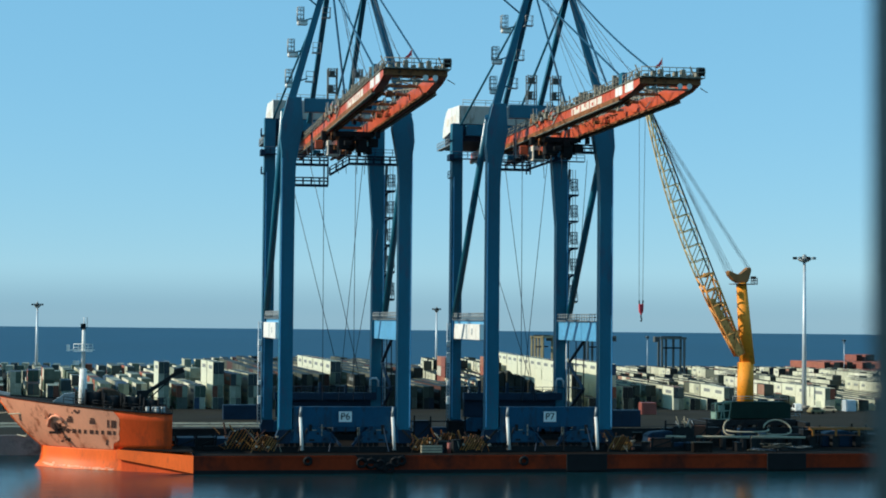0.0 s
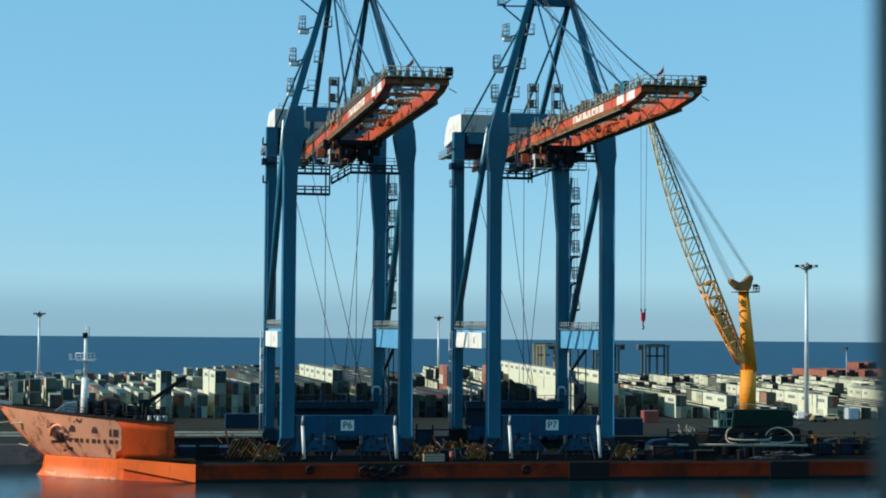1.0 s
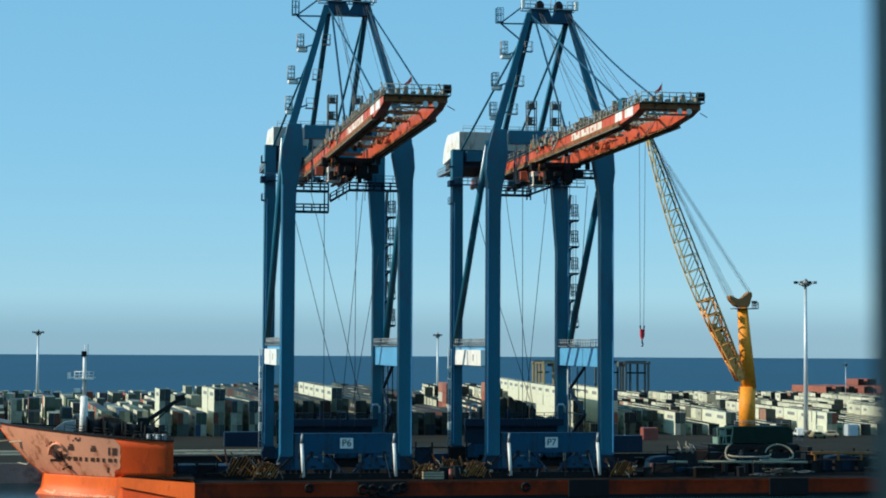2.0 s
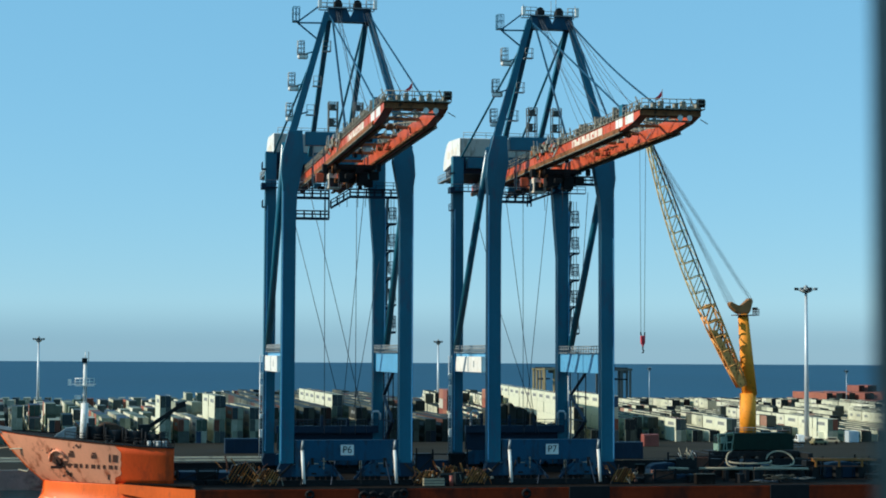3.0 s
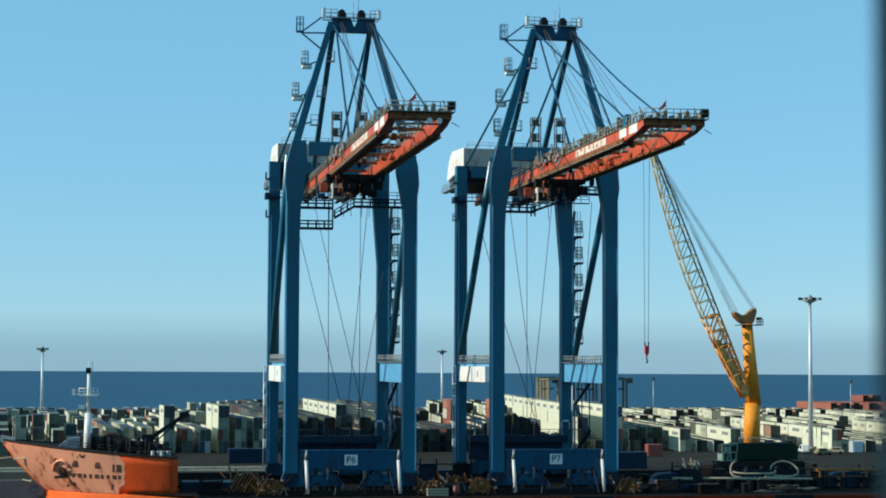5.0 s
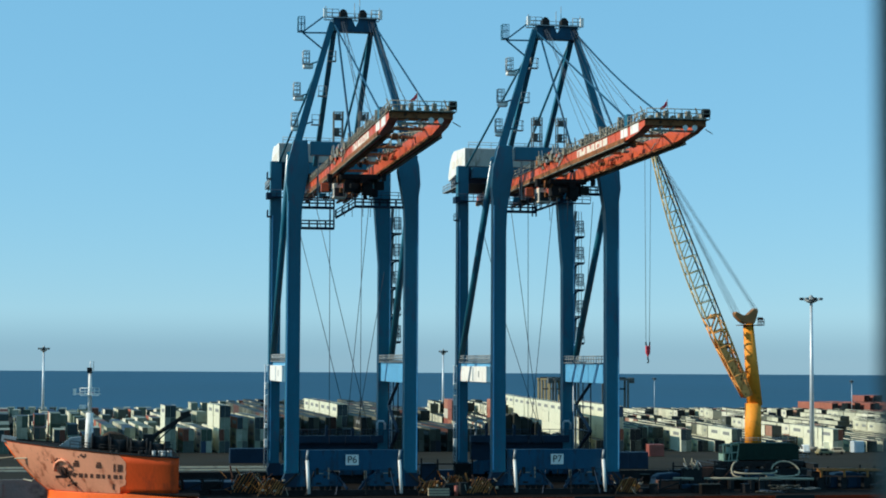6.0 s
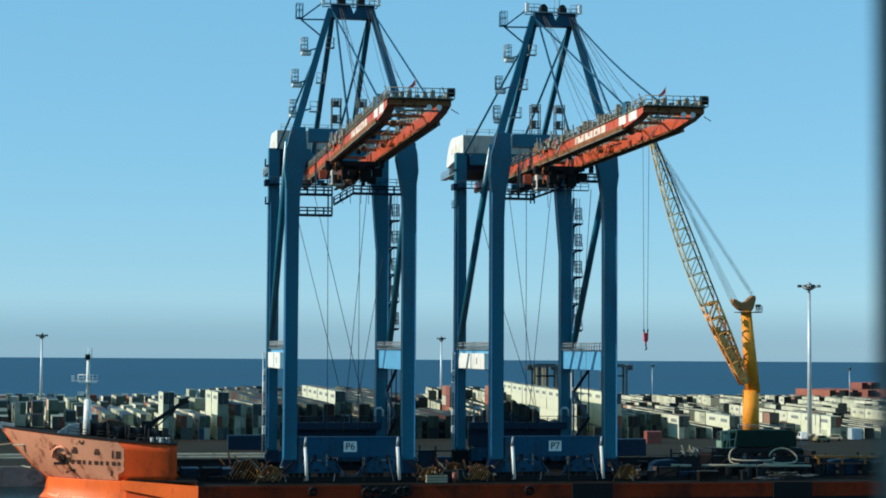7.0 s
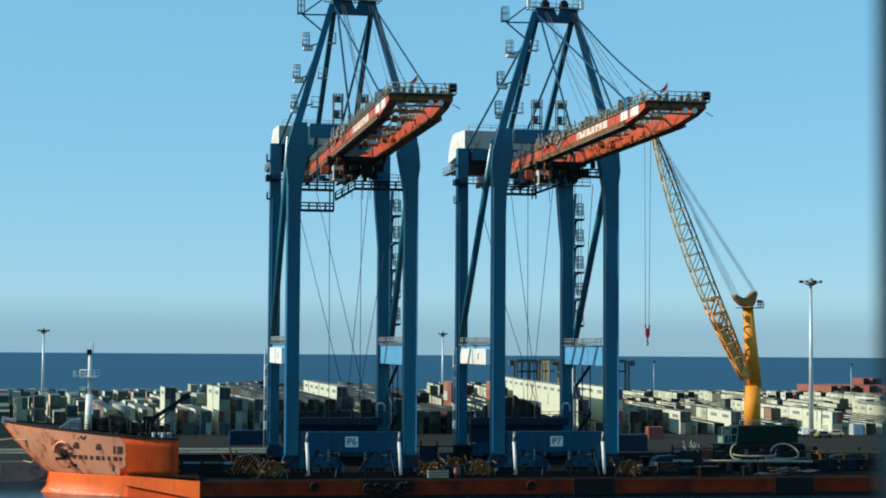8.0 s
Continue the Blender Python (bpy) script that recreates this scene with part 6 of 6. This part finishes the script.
def yard(i, u, v):
    """Place and turn of a box in the yard's blocks."""
    for a, b, pu, pv, turn in BLOCKS:
        if a <= i <= b:
            c, s = math.cos(radians(turn)), math.sin(radians(turn))
            return pu + (u - pu) * c - (v - pv) * s, pv + (u - pu) * s + (v - pv) * c, turn


ROWS = [130 + j * PITCH_V for j in range(17)]
items, middle, pale, reefers, reds = [], [], [], [], []
for i in range(-30, 76):
    u = i * PITCH_U
    for j, v in enumerate(ROWS):
        h = stack_height(i, j, u)
        for (a, b), (c, d), k in FIXED:
            if a <= i <= b and c <= j <= d:
                h = k
        for k in range(h):
            if k >= RED_FROM.get((i, j), 9):
                reds.append((j, k, h, *yard(i, u, v + CL / 2 + rnd.uniform(-0.12, 0.12)), GZ + k * CH))
                continue
            if i > 11 and (i, j) not in REEFER:
                for e in (-3.06, 3.06):
                    if k and k == h - 1 and rnd.random() < 0.08:
                        continue
                    it = (j, k, h, *yard(i, u + rnd.uniform(-0.12, 0.12), v + CL / 2 + e), GZ + k * CH)
                    pale.append(it)
                continue
            it = (j, k, h, *yard(i, u + rnd.uniform(-0.08, 0.08), v + CL / 2 + rnd.uniform(-0.12, 0.12)), GZ + k * CH)
            (reefers if (i, j) in REEFER else middle if -1 < i < 12 else items).append(it)
for i in range(-36, 100):
    for j in range(4):
        h = int(max(0, min(3, round((1.2 if i > -3 else 0.5) + 1.4 * noise.noise(Vector((i * 0.2, j, 9.0))) + rnd.uniform(-0.6, 0.6)))))
        red = 60 < i < 73
        if red:
            h = 3 if 66 < i < 70 and j == 3 else 2 if j > 0 else 1
        elif i > 12:
            h = 1
        for k in range(h):
            (reds if red else pale if i > 30 else items).append((30 + j, k, h, i * PITCH_U + 1.0, 396 + j * PITCH_V + CL / 2 + (rnd.choice((-3, 3)) if i > 30 else 0), 0.0, GZ + k * CH))
# the nearest stretch of the yard: boxes of their own
near = [[it for it in its if it[0] <= 2 and -66 < it[3] < 150][:n] for its, n in ((items, 90), (middle, 110), (pale, 110))]
far = [[it for it in its if it not in set(own)] for its, own in zip((items, middle, pale), near)]


def yard_boxes(its, body, ends, label, group, marked=True):
    first = None
    for j, k, h, u, v, turn, z in its:
        if first is None:
            first = new("shipping_container", body)
            first.matrix_world = at(u, v, z, turn)
            for leaf in ends:
                new("container_door", leaf).parent = first
            if marked:
                q = new("side_mark", MARK if ends is not DOORS_SHORT else MARK_SHORT)
                q.parent = first
            tagged(first, label, "container", group=group)
        else:
            copy_thing(first, at(u, v, z, turn))


yard_boxes(near[0], BODY, DOORS, "weathered steel shipping container stacked in the yard", "stacked shipping containers")
yard_boxes(near[1], BODY_SHADED, DOORS_DARK, "shipping container in the yard, the block's shade put into its paint", "stacked dark containers")
yard_boxes(near[2], BODY_PALE, DOORS_SHORT, "pale cream shipping container stacked in a slanting row", "stacked pale containers")
yard_boxes([it for it in reefers if it[1] == it[2] - 1], REEFER_BODY, DOORS, "white refrigerated container on top of a sunlit stack", "stacked white containers")
yard_boxes([it for it in reefers if it[1] < it[2] - 1], REEFER_BODY, DOORS, "white refrigerated container low in a sunlit stack", "stacked white containers", False)


def boxes_mesh(name, its, side, end, roof, long=CL):
    verts, faces = [], []
    for j, k, h, u, v, turn, z in its:
        n = len(verts)
        c, s = math.cos(radians(turn)), math.sin(radians(turn))
        for zz in (z, z + CH - 0.1):
            for yy in (-long / 2, long / 2):
                for xx in (-CW / 2, CW / 2):
                    verts.append((u + xx * c - yy * s, v + xx * s + yy * c, zz))
        faces += [tuple(n + t for t in f) for f in ((0, 2, 3, 1), (4, 5, 7, 6), (0, 1, 5, 4), (2, 6, 7, 3), (0, 4, 6, 2), (1, 3, 7, 5))]
    me = bpy.data.meshes.new(name)
    me.from_pydata(verts, [], faces)
    me.materials.append(side)
    me.materials.append(end)
    me.materials.append(roof)
    # front ends and most roofs take the tones with shade painted in
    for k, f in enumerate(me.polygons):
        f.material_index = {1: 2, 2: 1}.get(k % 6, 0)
    return me


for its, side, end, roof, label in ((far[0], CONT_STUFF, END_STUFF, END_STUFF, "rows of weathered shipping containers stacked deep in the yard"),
                                    (far[1], SHADED_STUFF, ENDD_STUFF, ENDD_STUFF, "rows of shipping containers deep in the yard, painted dark for shade"),
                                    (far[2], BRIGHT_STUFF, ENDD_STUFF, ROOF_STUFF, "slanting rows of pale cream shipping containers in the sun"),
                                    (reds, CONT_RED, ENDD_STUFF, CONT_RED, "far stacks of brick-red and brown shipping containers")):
    fs = new("far_containers", boxes_mesh("far_containers", its, side, end, roof, SHORT if side is BRIGHT_STUFF else CL))
    fs.matrix_world = at(0, 0, 0)
    tagged(fs, label, "containers", kind="stuff")
marks = bmesh.new()
for j, k, h, u, v, turn, z in far[0] + far[2]:
    if rnd.random() < 0.4:
        w = rnd.uniform(1.0, 2.4)
        c, s = math.cos(radians(turn)), math.sin(radians(turn))
        x = -CW / 2 - 0.02
        add_beam(marks, (u + x * c + w * s, v + x * s - w * c, z + 1.35), (u + x * c - w * 0.5 * s, v + x * s + w * 0.5 * c, z + 1.35), 0.03, 0.65)
fmk = part("far_container_marks", marks, MARK_GREY)
fmk.matrix_world = at(0, 0, 0)
tagged(fmk, "dark unreadable markings on the far containers' sides", "markings", kind="stuff")

# loose things on the apron
for u, v, w, d, h, m, nm, lb in ((-9.2, 88.0, 8.2, 2.6, 2.9, BLUE_DARK, "blue_container", "dark blue steel container standing on the quay apron"), (60.0, 62.0, 9.5, 2.6, 3.2, BLUE_DARK, "blue_container", "dark blue steel container standing on the quay apron"), (80.2, 108.0, 3.4, 2.4, 2.6, BOX_RED, "red_container", "short brick-red container alone on the apron"), (132.6, 122.0, 2.5, 2.4, 2.6, GALV, "pale_container", "short pale blue-grey container on the apron")):
    e = empty(nm, at(u, v, GZ))
    tagged(e, lb, "container")
    box("body", (-w / 2, -d / 2, 0), (w / 2, d / 2, h), m, e, bevel=0.05)
    for k in range(6):
        box("rib", (-w / 2 + 0.4 + k * (w - 0.9) / 5, -d / 2 - 0.05, 0.15), (-w / 2 + 0.5 + k * (w - 0.9) / 5, -d / 2, h - 0.15), m, e)
def parked_car(u, v, turn, paint, words, long=4.2, tall=1.5):
    """Parked car or van: lower body, narrower cabin with glass, four wheels."""
    e = empty("parked_car", at(u, v, GZ, turn))
    tagged(e, words, "car", group="parked cars")
    box("body", (-long / 2, -0.85, 0.35), (long / 2, 0.85, 0.95), paint, e, bevel=0.14)
    part("cabin", made(lambda bm: add_prism(bm, [(-long * 0.42, 0.94), (long * 0.28, 0.94), (long * 0.14, tall), (-long * 0.36, tall)], -0.75, 0.75)), paint, e, bevel=0.08)
    for q in (-1, 1):
        box("side_glass", (-long * 0.3, q * 0.755 - 0.01, 1.02), (long * 0.12, q * 0.755 + 0.01, tall - 0.12), GLASS, e)
        for k in (-0.3, 0.3):
            tube("wheel", (long * k, q * 0.6, 0.34), (long * k, q * 0.88, 0.34), 0.34, BLACK, e, n=12)


for u, v, turn, paint, words, long, tall in ((114.6, 116.5, 20, CREAM_BOX, "small cream car parked beside the lamp mast", 4.0, 1.5), (117.9, 116.8, 80, WHITE, "white van parked beside the lamp mast", 4.6, 2.0),
                                             (119.6, 109.5, 10, CARRIER_Y, "dull yellow car parked on the apron", 3.9, 1.5), (128.0, 129.5, 75, CREAM_BOX, "cream van parked by the container rows", 4.8, 2.1),
                                             (124.4, 114.5, 160, HOSE, "beige car parked on the apron", 4.1, 1.5)):
    parked_car(u, v, turn, paint, words, long, tall)


# ---- straddle carriers ----
def straddle_carrier(m, colour, label, cab_side):
    e = empty("straddle_carrier", m)
    tagged(e, label, "straddle carrier", group="straddle carriers")
    for x in (-4.2, -1.4, 1.4, 4.2):
        for y in (-2.2, 2.2):
            if abs(x) > 2 or y > 0:
                beam("leg", (x, y, 1.2), (x, y, 14.2), 0.7, 0.7, colour, e)
    for y in (-2.2, 2.2):
        beam("sill", (-5.0, y, 1.4), (5.0, y, 1.4), 0.9, 1.1, colour, e)
        beam("top_beam", (-4.9, y, 14.4), (4.9, y, 14.4), 0.8, 0.8, colour, e)
        for k in range(4):
            tube("wheel", (-3.9 + k * 2.6, y - 0.35, 0.75), (-3.9 + k * 2.6, y + 0.35, 0.75), 0.75, BLACK, e, n=12)
    for x in (-4.2, 4.2):
        beam("cross_beam", (x, -2.2, 14.3), (x, 2.2, 14.3), 0.7, 0.7, colour, e)
    box("engine_deck", (-3.4, -2.0, 14.4), (3.4, 2.0, 15.1), DARK, e, bevel=0.05)
    c = box("cab", (cab_side * 5.9 - 0.95, -1.6, 12.9), (cab_side * 5.9 + 0.95, 0.6, 15.0), CARRIER_G, e, "small driver's cab with dark glass", 0.1)
    box("cab_glass", (cab_side * 5.9 - 0.7, -1.63, 13.2), (cab_side * 5.9 + 0.7, -1.6, 14.5), GLASS, c)
    beam("hoist_frame", (-3.6, 0, 10.8), (3.6, 0, 10.8), 1.6, 0.5, DARK, e)
    return e


CV = 370.0
straddle_carrier(at(121.4, CV + 11, GZ, 52), CARRIER_Y, "tall yellow straddle carrier waiting beyond the container rows", 1)
carrier_fast = straddle_carrier(at(167.4, CV, GZ), CARRIER_G, "tall grey straddle carrier driving along the yard road", -1)
carrier_slow = straddle_carrier(at(142.4, CV + 11, GZ), CARRIER_G, "tall grey straddle carrier creeping along the yard road", 1)

# ---- the window from which the view is taken ----
wall = part("wall_window", made(lambda bm: (add_box(bm, (0.1433, 0.50, 21.4), (1.6, 0.62, 24.6)), add_box(bm, (-1.6, 0.50, 21.4), (-0.75, 0.62, 24.6)), add_box(bm, (-0.75, 0.50, 23.9), (0.1433, 0.62, 24.6)), add_box(bm, (-0.75, 0.50, 21.4), (0.1433, 0.62, 22.2)))), JAMB)
tagged(wall, "dark grey-green painted window surround close to the viewer", "window wall", kind="structure")
# Unseen room and block, added to carry the jamb and keep it dark.
room = part("room_walls", made(lambda bm: (add_box(bm, (-1.7, -2.0, 21.3), (-1.6, 0.62, 24.7)), add_box(bm, (1.6, -2.0, 21.3), (1.7, 0.62, 24.7)), add_box(bm, (-1.7, -2.1, 21.3), (1.7, -2.0, 24.7)))), JAMB)
tagged(room, "unseen dark walls added behind the window", "wall", kind="structure")
flo = box("floor", (-1.7, -2.1, 21.2), (1.7, 0.62, 21.3), JAMB)
tagged(flo, "unseen dark floor added behind the window", "floor", kind="structure")
cei = box("ceiling", (-1.7, -2.1, 24.7), (1.7, 0.62, 24.8), JAMB)
tagged(cei, "unseen dark ceiling added behind the window", "ceiling", kind="structure")
block = box("building", (-1.7, -2.1, -3.0), (1.7, 0.62, 21.2), CONCRETE)
tagged(block, "unseen concrete block added below the window", "building", kind="structure")


def motions():
    walk(carrier_fast, [(t, at(167.4 - 7.07 * t, CV, GZ)) for t in (0.0, 2.0, 4.0, 6.0, 8.0)])
    walk(carrier_slow, [(t, at(u, CV + 11, GZ)) for t, u in ((0.0, 142.4), (0.5, 143.6), (1.0, 144.8), (1.5, 145.6), (3.0, 146.2), (8.0, 147.0))])


motions()
